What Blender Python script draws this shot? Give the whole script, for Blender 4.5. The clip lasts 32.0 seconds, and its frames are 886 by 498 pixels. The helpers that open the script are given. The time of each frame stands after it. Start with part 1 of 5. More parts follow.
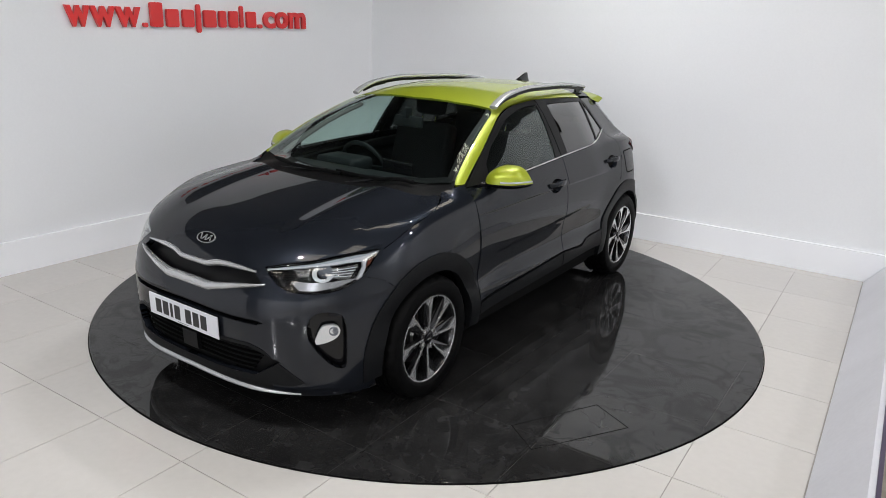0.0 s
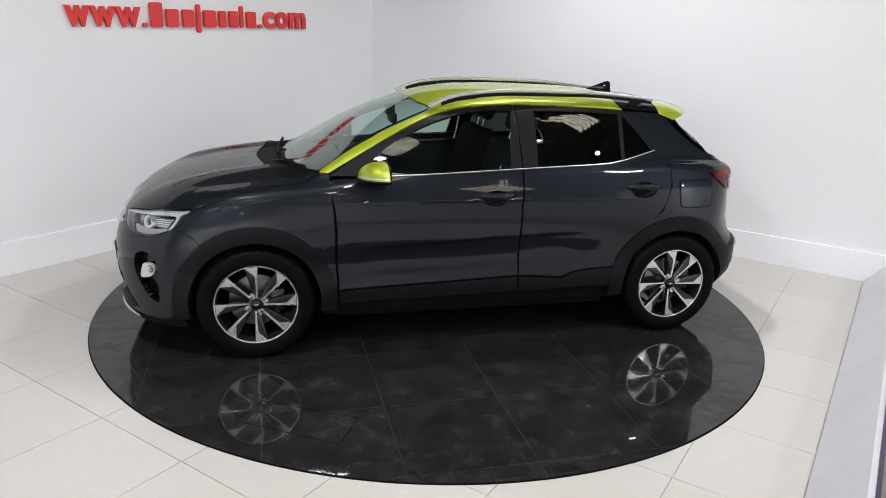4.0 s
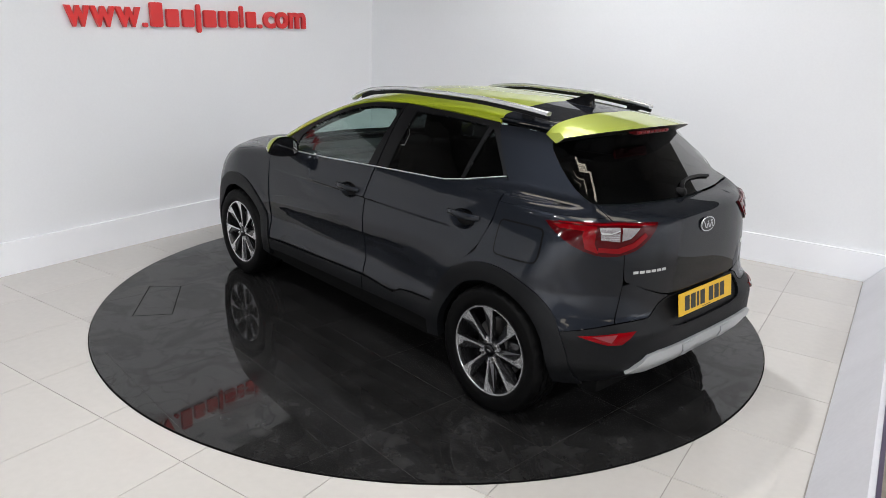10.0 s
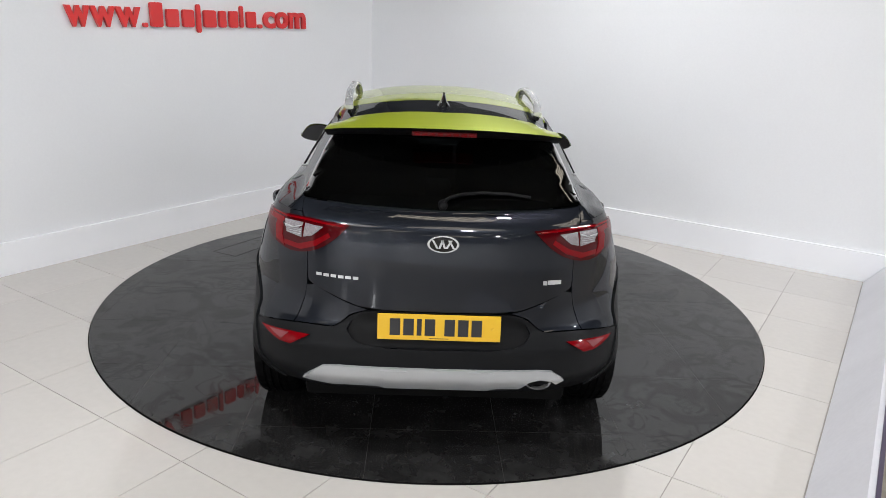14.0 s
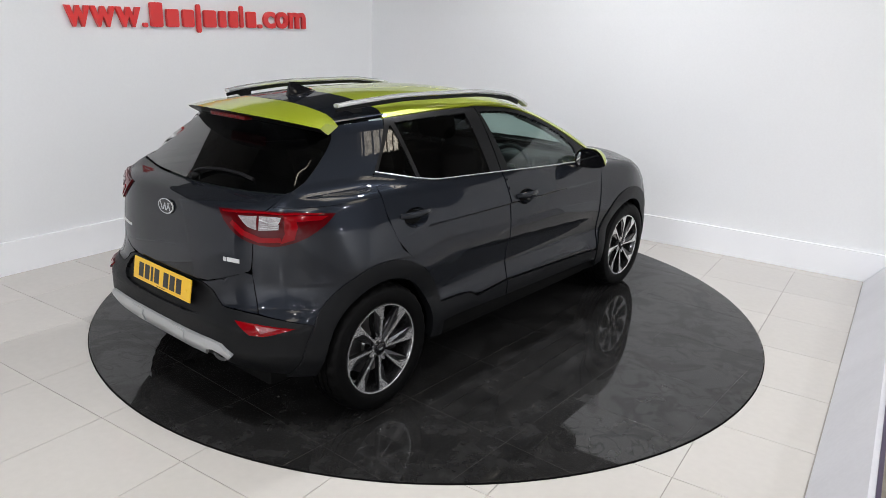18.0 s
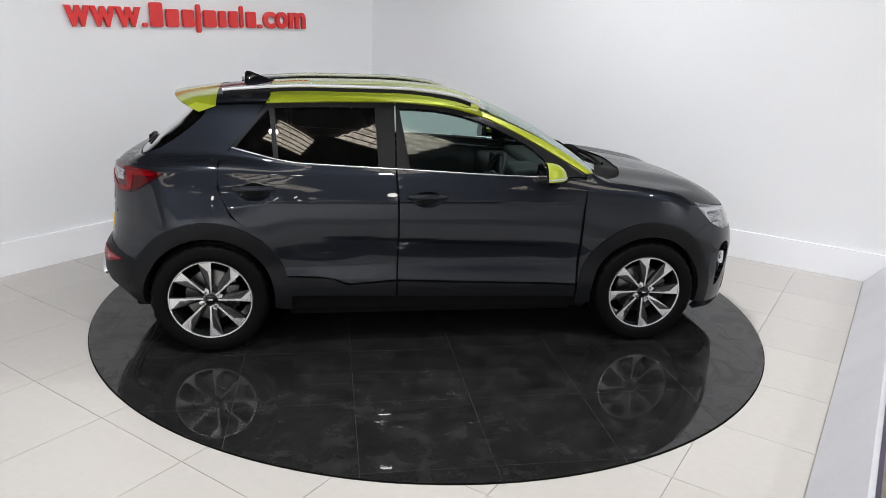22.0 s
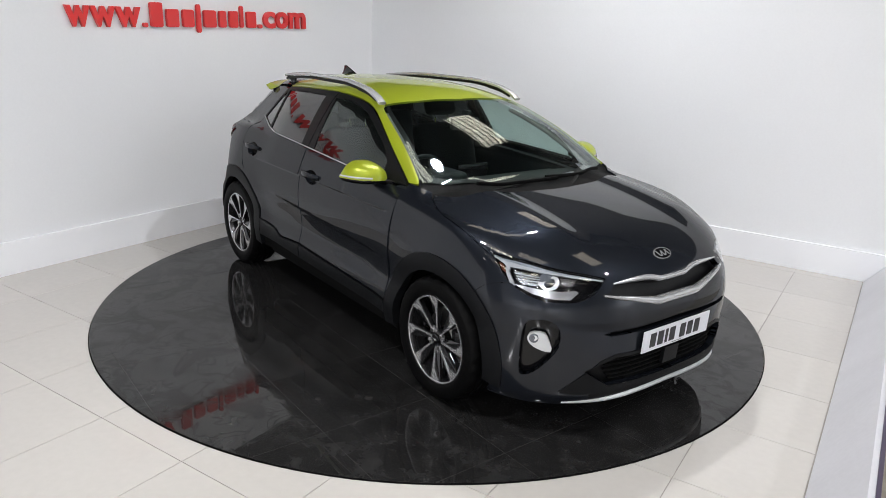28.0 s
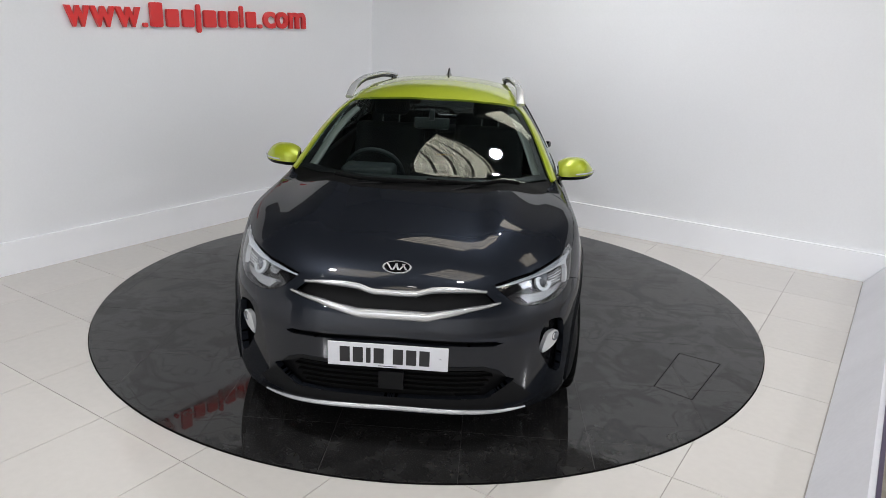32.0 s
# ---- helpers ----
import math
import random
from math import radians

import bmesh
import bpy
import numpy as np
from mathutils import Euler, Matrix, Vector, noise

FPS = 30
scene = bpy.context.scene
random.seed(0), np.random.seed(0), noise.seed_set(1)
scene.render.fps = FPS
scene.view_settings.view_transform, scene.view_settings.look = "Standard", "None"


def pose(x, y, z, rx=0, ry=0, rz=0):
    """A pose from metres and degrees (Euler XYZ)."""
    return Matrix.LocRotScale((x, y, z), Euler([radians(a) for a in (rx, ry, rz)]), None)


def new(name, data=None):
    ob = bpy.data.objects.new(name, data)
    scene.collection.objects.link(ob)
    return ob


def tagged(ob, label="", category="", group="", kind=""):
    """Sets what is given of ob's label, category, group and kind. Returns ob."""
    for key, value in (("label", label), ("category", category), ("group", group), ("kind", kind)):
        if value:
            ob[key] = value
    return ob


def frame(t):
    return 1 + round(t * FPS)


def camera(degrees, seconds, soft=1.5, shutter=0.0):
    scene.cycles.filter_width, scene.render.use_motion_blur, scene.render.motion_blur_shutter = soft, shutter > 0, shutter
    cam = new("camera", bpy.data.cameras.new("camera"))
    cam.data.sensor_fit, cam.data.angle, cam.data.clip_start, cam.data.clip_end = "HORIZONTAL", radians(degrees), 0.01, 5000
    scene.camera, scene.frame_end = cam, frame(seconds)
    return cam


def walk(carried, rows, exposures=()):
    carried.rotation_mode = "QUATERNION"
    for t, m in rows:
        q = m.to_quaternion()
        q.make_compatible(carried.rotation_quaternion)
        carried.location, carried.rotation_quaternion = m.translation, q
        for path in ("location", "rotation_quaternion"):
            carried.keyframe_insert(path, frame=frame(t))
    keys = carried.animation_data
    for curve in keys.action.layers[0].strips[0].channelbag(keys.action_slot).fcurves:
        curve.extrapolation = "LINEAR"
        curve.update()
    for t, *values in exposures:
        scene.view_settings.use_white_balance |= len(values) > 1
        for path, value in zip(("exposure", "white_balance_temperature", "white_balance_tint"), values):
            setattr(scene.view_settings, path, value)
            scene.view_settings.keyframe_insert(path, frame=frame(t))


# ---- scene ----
# The camera stands still beside the turntable; the table turns clockwise (from above) under the car.
cam = camera(64.378, 32.0, soft=.45)
EYE = Matrix.Translation((0, -4.7546, 1.8261)) @ (
    Matrix.Rotation(radians(-0.8955), 4, "Z") @ Matrix.Rotation(radians(90 - 17.208), 4, "X") @ Matrix.Rotation(radians(2.4274), 4, "Z"))
walk(cam, [(0, EYE), (32, EYE)], exposures=[(0, -.15), (2.1, -.15), (2.9, 0), (31.1, 0), (31.9, -.16), (32, -.16)])

START_DEG, DEG_PER_S = 235.227, -10.2913


def turned(t):
    return START_DEG + DEG_PER_S * t


# ---- light: skylight sheets, lamps and added fill lamps in the showroom's ceiling, a dim grey hall all round ----
world = bpy.data.worlds.new("hall_light")
scene.world = world
world.use_nodes = True
world.node_tree.nodes["Background"].inputs[0].default_value = (.92, .95, 1.0, 1)
world.node_tree.nodes["Background"].inputs[1].default_value = .06
ROOM_TURN = -33.65
ROOM = Matrix.Rotation(radians(ROOM_TURN), 4, "Z")


def at_room(u, v, z):
    return ROOM @ Vector((u, v, z))


# corrugated skylight sheets in the ceiling: place in the room, size
SKYLIGHTS = [(u, v, 1.02, .76) for u, v in ((.08, .12), (.1, 2.25), (2.7, .45), (1.75, -1.98), (.55, -3.05), (5.2, -2.1), (2.5, -4.9), (5.2, -6.7), (-.2, -6.7), (2.5, -9.0))]


# round lamps that hang under the ceiling: place in the room, power
# the last five are unseen fill, added to brighten the hall and its reflections
LAMPS = [(.50, .65, 3.9, 78), (2.15, -2.5, 3.9, 38), (.10, -3.0, 3.9, 68), (4.2, .2, 3.9, 54), (5.2, -5.0, 3.9, 40), (7.8, .4, 3.9, 170), (1.0, -10.0, 3.9, 250), (6.2, -10.5, 3.9, 250), (1.5, -15.0, 3.9, 430), (6.0, -15.0, 3.9, 430)]
# small downlights further back in the hall
SPOTS = [(u + 1.0 * (k % 2), v) for k, v in enumerate((-4.3, -6.2, -8.1, -10.2)) for u in (-1.9, .1, 2.1, 4.1, 6.1)]
for u, v, z, power in LAMPS:
    data = bpy.data.lights.new("hall_and_fill_lamp", "AREA")
    data.shape, data.size, data.energy, data.color = "DISK", .17, power * .905, (.968, .985, 1.03)
    new("hall_and_fill_lamp", data).matrix_world = Matrix.Translation(at_room(u, v, z - .053))

# ---- materials ----


def material(name, colour, rough=.5, metal=0., coat=0., grain=0., grain_size=40., stains=0., stain_size=2., bumps=0., bump_size=200.,
             rough_var=0., spec=.5, emit=None, power=0., piece=0., coat_rough=.03, edge=None):
    m = bpy.data.materials.new(name)
    m.use_nodes = True
    n, l = m.node_tree.nodes, m.node_tree.links
    b = n["Principled BSDF"]
    b.inputs["Base Color"].default_value = (*colour, 1)
    b.inputs["Roughness"].default_value, b.inputs["Metallic"].default_value = rough, metal
    b.inputs["Specular IOR Level"].default_value = spec
    b.inputs["Coat Weight"].default_value, b.inputs["Coat Roughness"].default_value = coat, coat_rough
    if edge:
        b.inputs["Specular Tint"].default_value = (*edge, 1)
    if emit:
        b.inputs["Emission Color"].default_value, b.inputs["Emission Strength"].default_value = (*emit, 1), power
    where = n.new("ShaderNodeTexCoord").outputs["Object"]
    last = None

    def noise_node(size, detail):
        k = n.new("ShaderNodeTexNoise")
        k.inputs["Scale"].default_value, k.inputs["Detail"].default_value = size, detail
        l.new(where, k.inputs["Vector"])
        return k.outputs["Fac"]

    def vary(source, amount):
        nonlocal last
        r = n.new("ShaderNodeMapRange")
        r.inputs["From Min"].default_value, r.inputs["From Max"].default_value = .25, .75
        r.inputs["To Min"].default_value, r.inputs["To Max"].default_value = 1 - amount, 1 + amount
        l.new(source, r.inputs["Value"])
        if last is None:
            last = r.outputs[0]
        else:
            mul = n.new("ShaderNodeMath")
            mul.operation = "MULTIPLY"
            l.new(last, mul.inputs[0])
            l.new(r.outputs[0], mul.inputs[1])
            last = mul.outputs[0]
    if grain:
        vary(noise_node(grain_size, 3), grain)
    if stains:
        vary(noise_node(stain_size, 5), stains)
    if piece:
        info = n.new("ShaderNodeObjectInfo")
        vary(info.outputs["Random"], piece)
    if last is not None:
        mix = n.new("ShaderNodeVectorMath")
        mix.operation = "SCALE"
        mix.inputs[0].default_value = colour
        l.new(last, mix.inputs["Scale"])
        l.new(mix.outputs[0], b.inputs["Base Color"])
    if rough_var:
        r = n.new("ShaderNodeMapRange")
        r.inputs["From Min"].default_value, r.inputs["From Max"].default_value = .3, .7
        r.inputs["To Min"].default_value, r.inputs["To Max"].default_value = max(rough - rough_var, .01), rough + rough_var
        l.new(noise_node(stain_size * 1.7, 4), r.inputs["Value"])
        l.new(r.outputs[0], b.inputs["Roughness"])
    if bumps:
        k = n.new("ShaderNodeBump")
        k.inputs["Strength"].default_value, k.inputs["Distance"].default_value = bumps, .002
        l.new(noise_node(bump_size, 3), k.inputs["Height"])
        l.new(k.outputs[0], b.inputs["Normal"])
    return m


def pane(name, tint, gloss=(1., 1., 1.), floor_gloss=.035):
    """Thin glass: what is behind shows through the tint, and the surface mirrors more at a grazing angle, from both of its faces."""
    m = bpy.data.materials.new(name)
    m.use_nodes = True
    n, l = m.node_tree.nodes, m.node_tree.links
    n.remove(n["Principled BSDF"])
    clear, shine, mix, face = n.new("ShaderNodeBsdfTransparent"), n.new("ShaderNodeBsdfGlossy"), n.new("ShaderNodeMixShader"), n.new("ShaderNodeLayerWeight")
    clear.inputs[0].default_value, shine.inputs["Roughness"].default_value = (*tint, 1), .003
    shine.inputs[0].default_value = (*gloss, 1)
    power, scale, twice, more, both = (n.new("ShaderNodeMath") for _ in range(5))
    twice.operation, twice.inputs[1].default_value = "MULTIPLY", 2.0
    more.operation, more.inputs[1].default_value = "ADD", 1.0
    both.operation = "DIVIDE"
    power.operation, power.inputs[1].default_value = "POWER", 5.0
    scale.operation, scale.inputs[1].default_value, scale.inputs[2].default_value = "MULTIPLY_ADD", 1 - floor_gloss, floor_gloss
    l.new(face.outputs["Facing"], power.inputs[0])
    l.new(power.outputs[0], scale.inputs[0])
    l.new(scale.outputs[0], twice.inputs[0])
    l.new(scale.outputs[0], more.inputs[0])
    l.new(twice.outputs[0], both.inputs[0])
    l.new(more.outputs[0], both.inputs[1])
    l.new(both.outputs[0], mix.inputs[0])
    l.new(clear.outputs[0], mix.inputs[1])
    l.new(shine.outputs[0], mix.inputs[2])
    l.new(mix.outputs[0], n["Material Output"].inputs[0])
    return m


WALL = material("wall_paint", (.79, .80, .82), .65, grain=.012, grain_size=60, stains=.02, stain_size=.9, bumps=.15, bump_size=300)
SKIRT = material("skirting_paint", (.86, .87, .90), .30, stains=.015, stain_size=2.5)
TILE = material("cream_tile", (.545, .522, .490), .16, grain=.02, grain_size=25, stains=.03, stain_size=1.6, rough_var=.05, piece=.012)
GROUT = material("tile_joint", (.36, .34, .31), .8)
DISC = material("black_tile", (.0150, .0147, .0146), .035, grain=.15, grain_size=30, stains=.30, stain_size=4.5, piece=.06)
DISC_JOINT = material("dark_joint", (.050, .048, .046), .22)
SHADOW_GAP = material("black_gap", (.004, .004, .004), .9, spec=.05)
PAINT = material("graphite_paint", (.0146, .0170, .0225), .40, metal=.60, coat=.70, edge=(.02, .025, .035), spec=.08, grain=.25, grain_size=1400, coat_rough=.006)
LIME = material("lime_paint", (.315, .375, .014), .40, metal=.32, coat=1.0, grain=.06, grain_size=900)
CLAD = material("grey_plastic", (.0056, .0060, .0069), .46, spec=.14, bumps=.2, bump_size=700, stains=.06, stain_size=6)
BLACK = material("black_plastic", (.0052, .0052, .0058), .42, spec=.13, bumps=.15, bump_size=500)
GLOSS = material("gloss_black", (.005, .005, .006), .06, spec=.35)
DARK = material("underbody", (.004, .004, .004), .9, spec=.1)
RUBBER = material("tyre_rubber", (.0022, .0022, .0023), .55, spec=.08, stains=.10, stain_size=9, bumps=.3, bump_size=400)
ALLOY = material("machined_alloy", (.66, .66, .67), .24, metal=.78, grain=.04, grain_size=300)
ALLOY_DARK = material("grey_alloy", (.055, .055, .058), .20, metal=.8)
CHROME = material("chrome", (.80, .80, .80), .06, metal=1.)
SATIN = material("satin_silver", (.62, .63, .64), .30, metal=.45, grain=.03, grain_size=400)
GRILLE = material("brushed_grille", (.56, .57, .58), .25, metal=.72, grain=.03, grain_size=400)
RAIL = material("satin_rail", (.57, .58, .59), .26, metal=.58, grain=.03, grain_size=400)
SILVER = material("silver_plastic", (.43, .44, .45), .38, metal=.4, stains=.03)
GLASS = pane("clear_glass", (.72, .85, .81), (.80, .87, .86))
PRIVACY = pane("privacy_glass", (.055, .058, .06))
LENS = pane("lamp_lens", (.88, .90, .92))
RED = material("red_lens", (.165, .0008, .0032), .08, spec=.16, coat=.10)
RED_DEEP = material("deep_red_lens", (.055, .0008, .002), .07, spec=.18, coat=.1)
CELL = material("clear_cell", (.24, .22, .23), .2, coat=.4, bumps=.9, bump_size=140, grain=.35, grain_size=150)
PINK_CELL = material("pink_cell", (.20, .035, .042), .16, coat=.3, bumps=.5, bump_size=160)
CLEAR_LENS = material("white_lens", (.46, .47, .49), .12, coat=1.)
BRAKE = material("brake_lens", (.10, .002, .004), .45, spec=.2)
AMBER = material("amber_lens", (.12, .025, .012), .2, coat=1.)
PLATE_W = material("white_plate", (.66, .67, .71), .35, stains=.02)
PLATE_Y = material("yellow_plate", (.72, .43, .015), .35, stains=.02)
INK = material("black_ink", (.012, .012, .014), .5)
TRIM_IN = material("cabin_plastic", (.0090, .0120, .0130), .6, spec=.18, bumps=.2)
FABRIC = material("seat_cloth", (.0055, .0065, .0070), .9, spec=.1, grain=.2, grain_size=400)
PILLAR_IN = material("pillar_lining", (.13, .135, .13), .9)
SIGN_RED = material("red_acrylic", (.70, .020, .020), .28, coat=.3)
LINER_DARK = material("dark_headliner", (.035, .035, .035), .9)
BRIGHT = material("bright_reflector", (.42, .42, .43), .16, metal=.9, bumps=.8, bump_size=120)
BRIGHT_DARK = material("smoked_chrome", (.36, .36, .37), .22, metal=.6)
BRIGHT_RING = material("lamp_ring", (.62, .64, .66), .2, metal=.5)
GLASS_BALL = material("lens_glass", (.10, .11, .13), .03, coat=1., spec=1.0)
BATTEN = material("dark_batten", (.10, .085, .06), .8, stains=.2)
SKY_SHEET = material("skylight_sheet", (.5, .48, .40), .6)


def glow_sheet(m, colour, power):
    """Daylight through a weathered sheet: stained, uneven."""
    n, l = m.node_tree.nodes, m.node_tree.links
    b = n["Principled BSDF"]
    where = n.new("ShaderNodeTexCoord").outputs["Object"]
    a, ramp = n.new("ShaderNodeTexNoise"), n.new("ShaderNodeMapRange")
    a.inputs["Scale"].default_value, a.inputs["Detail"].default_value, a.inputs["Roughness"].default_value = 15, 7, .85
    ramp.inputs["From Min"].default_value, ramp.inputs["From Max"].default_value = .42, .58
    ramp.inputs["To Min"].default_value, ramp.inputs["To Max"].default_value = power * .16, power * 1.5
    l.new(where, a.inputs["Vector"])
    l.new(a.outputs["Fac"], ramp.inputs["Value"])
    l.new(ramp.outputs[0], b.inputs["Emission Strength"])
    b.inputs["Emission Color"].default_value = (*colour, 1)


def smears(m, dull):
    """Dried polish on the tiles: winding veins and blotches that are duller than the rest."""
    n, l = m.node_tree.nodes, m.node_tree.links
    where = n.new("ShaderNodeTexCoord").outputs["Object"]

    def band(scale, bend, centre, width):
        k, off, near, out = n.new("ShaderNodeTexNoise"), n.new("ShaderNodeMath"), n.new("ShaderNodeMath"), n.new("ShaderNodeMapRange")
        k.inputs["Scale"].default_value, k.inputs["Detail"].default_value, k.inputs["Distortion"].default_value = scale, 2.5, bend
        off.operation, off.inputs[1].default_value = "SUBTRACT", centre
        near.operation = "ABSOLUTE"
        out.inputs["From Min"].default_value, out.inputs["From Max"].default_value = width, width * .3
        l.new(where, k.inputs["Vector"])
        l.new(k.outputs["Fac"], off.inputs[0])
        l.new(off.outputs[0], near.inputs[0])
        l.new(near.outputs[0], out.inputs["Value"])
        return out.outputs[0]

    veins, patches, wide = band(4.6, 1.3, .54, .032), band(3.0, .9, .41, .085), n.new("ShaderNodeMath")
    wide.operation = "MAXIMUM"
    l.new(veins, wide.inputs[0])
    l.new(patches, wide.inputs[1])
    shine = n.new("ShaderNodeMapRange")
    shine.inputs["To Min"].default_value, shine.inputs["To Max"].default_value = .36, .36 - dull
    l.new(wide.outputs[0], shine.inputs["Value"])
    l.new(shine.outputs[0], n["Principled BSDF"].inputs["Specular IOR Level"])
    rough = n.new("ShaderNodeMapRange")
    rough.inputs["To Min"].default_value, rough.inputs["To Max"].default_value = .025, .08
    l.new(wide.outputs[0], rough.inputs["Value"])
    l.new(rough.outputs[0], n["Principled BSDF"].inputs["Roughness"])
    # a film of pale dust in clouds
    cloud, film, lift = n.new("ShaderNodeTexNoise"), n.new("ShaderNodeMapRange"), n.new("ShaderNodeMath")
    cloud.inputs["Scale"].default_value, cloud.inputs["Detail"].default_value, cloud.inputs["Roughness"].default_value, cloud.inputs["Distortion"].default_value = 8.0, 4, .55, .4
    film.inputs["From Min"].default_value, film.inputs["From Max"].default_value = .47, .66
    film.inputs["To Min"].default_value, film.inputs["To Max"].default_value = .94, 1.55
    tint = next(k for k in n if k.bl_idname == "ShaderNodeVectorMath")
    old = tint.inputs["Scale"].links[0].from_socket
    lift.operation = "MULTIPLY"
    l.new(where, cloud.inputs["Vector"])
    l.new(cloud.outputs["Fac"], film.inputs["Value"])
    l.new(film.outputs[0], lift.inputs[0])
    l.new(old, lift.inputs[1])
    l.new(lift.outputs[0], tint.inputs["Scale"])


smears(DISC, .13)
glow_sheet(SKY_SHEET, (1.0, .90, .76), 4.8)
SPOT_GLOW = material("downlight_glow", (.8, .8, .8), .5, emit=(1, .97, .92), power=26)
LAMP_WHITE = material("lamp_housing", (.6, .6, .6), .4, metal=.5)
DISC_METAL = material("brake_steel", (.22, .215, .21), .28, metal=1.)

# ---- small builders ----


def link(name, mesh, mat, parent=None, label=""):
    ob = new(name, mesh)
    if mat is not None:
        mesh.materials.append(mat)
    if parent is not None:
        ob.parent = parent
    if label:
        ob["label"] = label
    return ob


def part(name, bm, mat, parent, label="", smooth=True):
    mesh = bpy.data.meshes.new(name)
    bm.normal_update()
    bm.to_mesh(mesh)
    bm.free()
    if smooth:
        for f in mesh.polygons:
            f.use_smooth = True
        mesh.set_sharp_from_angle(angle=radians(38))
    return link(name, mesh, mat, parent, label)


def box(bm, x0, x1, y0, y1, z0, z1, bevel=0., seg=2):
    r = bmesh.ops.create_cube(bm, size=1)
    for v in r["verts"]:
        v.co = ((x0 + x1) / 2 + v.co.x * (x1 - x0), (y0 + y1) / 2 + v.co.y * (y1 - y0), (z0 + z1) / 2 + v.co.z * (z1 - z0))
    if bevel:
        es = {e for v in r["verts"] for e in v.link_edges}
        bmesh.ops.bevel(bm, geom=list(es), offset=bevel, segments=seg, affect="EDGES", profile=.5)
    return r["verts"]


def fresh_box(*a, **k):
    bm = bmesh.new()
    box(bm, *a, **k)
    return bm


def lathe(bm, profile, n=48, axis="y", closed=False):
    """Turns (radius, along) points about the y axis."""
    rings = []
    for r, a in profile:
        rings.append([bm.verts.new((r * math.cos(2 * math.pi * i / n), a, r * math.sin(2 * math.pi * i / n))) for i in range(n)])
    pairs = list(zip(rings, rings[1:])) + ([(rings[-1], rings[0])] if closed else [])
    for a, b in pairs:
        for i in range(n):
            j = (i + 1) % n
            bm.faces.new((a[i], b[i], b[j], a[j]))
    return rings


def disc_face(bm, r, a, n=48, flip=False):
    vs = [bm.verts.new((r * math.cos(2 * math.pi * i / n), a, r * math.sin(2 * math.pi * i / n))) for i in range(n)]
    bm.faces.new(vs[::-1] if flip else vs)


def sweep(bm, path, section, ups=None, cap=True):
    """A section of (side, up) points carried along a path."""
    path = [Vector(p) for p in path]
    rings = []
    for i, p in enumerate(path):
        d = (path[min(i + 1, len(path) - 1)] - path[max(i - 1, 0)]).normalized()
        up = Vector(ups[i]) if ups else Vector((0, 0, 1))
        side = d.cross(up).normalized()
        upn = side.cross(d).normalized()
        sc = section(i / (len(path) - 1)) if callable(section) else section
        rings.append([bm.verts.new(p + side * a + upn * b) for a, b in sc])
    k = len(rings[0])
    for a, b in zip(rings, rings[1:]):
        for i in range(k):
            j = (i + 1) % k
            bm.faces.new((a[i], a[j], b[j], b[i]))
    if cap:
        bm.faces.new(rings[0][::-1])
        bm.faces.new(rings[-1])
    bmesh.ops.recalc_face_normals(bm, faces=bm.faces)
    return bm


def oval(w, h, n=10, power=2.6):
    return [(w / 2 * math.copysign(abs(math.cos(a)) ** (2 / power), math.cos(a)), h / 2 * math.copysign(abs(math.sin(a)) ** (2 / power), math.sin(a)))
            for a in (2 * math.pi * i / n for i in range(n))]


def solid_outline(bm, pts, depth, m=None, flip=False):
    """A flat outline (x, y) given thickness along z."""
    m = m or Matrix()
    a = [bm.verts.new(m @ Vector((x, y, 0))) for x, y in pts]
    b = [bm.verts.new(m @ Vector((x, y, depth))) for x, y in pts]
    bm.faces.new(a[::-1])
    bm.faces.new(b)
    for i in range(len(pts)):
        j = (i + 1) % len(pts)
        bm.faces.new((a[i], a[j], b[j], b[i]))
    bmesh.ops.recalc_face_normals(bm, faces=bm.faces)
    return bm


def soften(pts, times=2, closed=True):
    """Rounds an outline; a point given twice stays a corner."""
    pts = [np.array(p, float) for p in pts]
    for _ in range(times):
        out = []
        n = len(pts)
        for i in range(n if closed else n - 1):
            a, b = pts[i], pts[(i + 1) % n]
            if np.allclose(a, b):
                out += [a, b]
                continue
            out += [a * .75 + b * .25, a * .25 + b * .75]
        if not closed:
            out = [pts[0]] + out + [pts[-1]]
        pts = out
    keep = []
    for p in pts:
        if not keep or np.linalg.norm(p - keep[-1]) > 1e-4:
            keep.append(p)
    if np.linalg.norm(keep[0] - keep[-1]) < 1e-4 and closed:
        keep.pop()
    return keep


def corners(pts):
    return [p for p in pts for _ in (0, 1)]


def inside_outline(p, poly):
    x, y = p
    hit = False
    n = len(poly)
    for i in range(n):
        (x0, y0), (x1, y1) = poly[i][:2], poly[(i + 1) % n][:2]
        if (y0 > y) != (y1 > y) and x < (x1 - x0) * (y - y0) / (y1 - y0) + x0:
            hit = not hit
    return hit


def shrunk(pts, d):
    pts = [np.array(p, float) for p in pts]
    pts = [p for i, p in enumerate(pts) if np.linalg.norm(p - pts[i - 1]) > 1e-5]
    n = len(pts)
    area = sum(pts[i][0] * pts[(i + 1) % n][1] - pts[(i + 1) % n][0] * pts[i][1] for i in range(n))
    s = 1 if area > 0 else -1
    out = []
    for i in range(n):
        a, b = pts[i] - pts[i - 1], pts[(i + 1) % n] - pts[i]
        na, nb = np.array([-a[1], a[0]]) / np.linalg.norm(a), np.array([-b[1], b[0]]) / np.linalg.norm(b)
        m = na + nb
        m = m / max(m @ m / 2, .5)
        out.append(pts[i] + s * d * m)
    return out


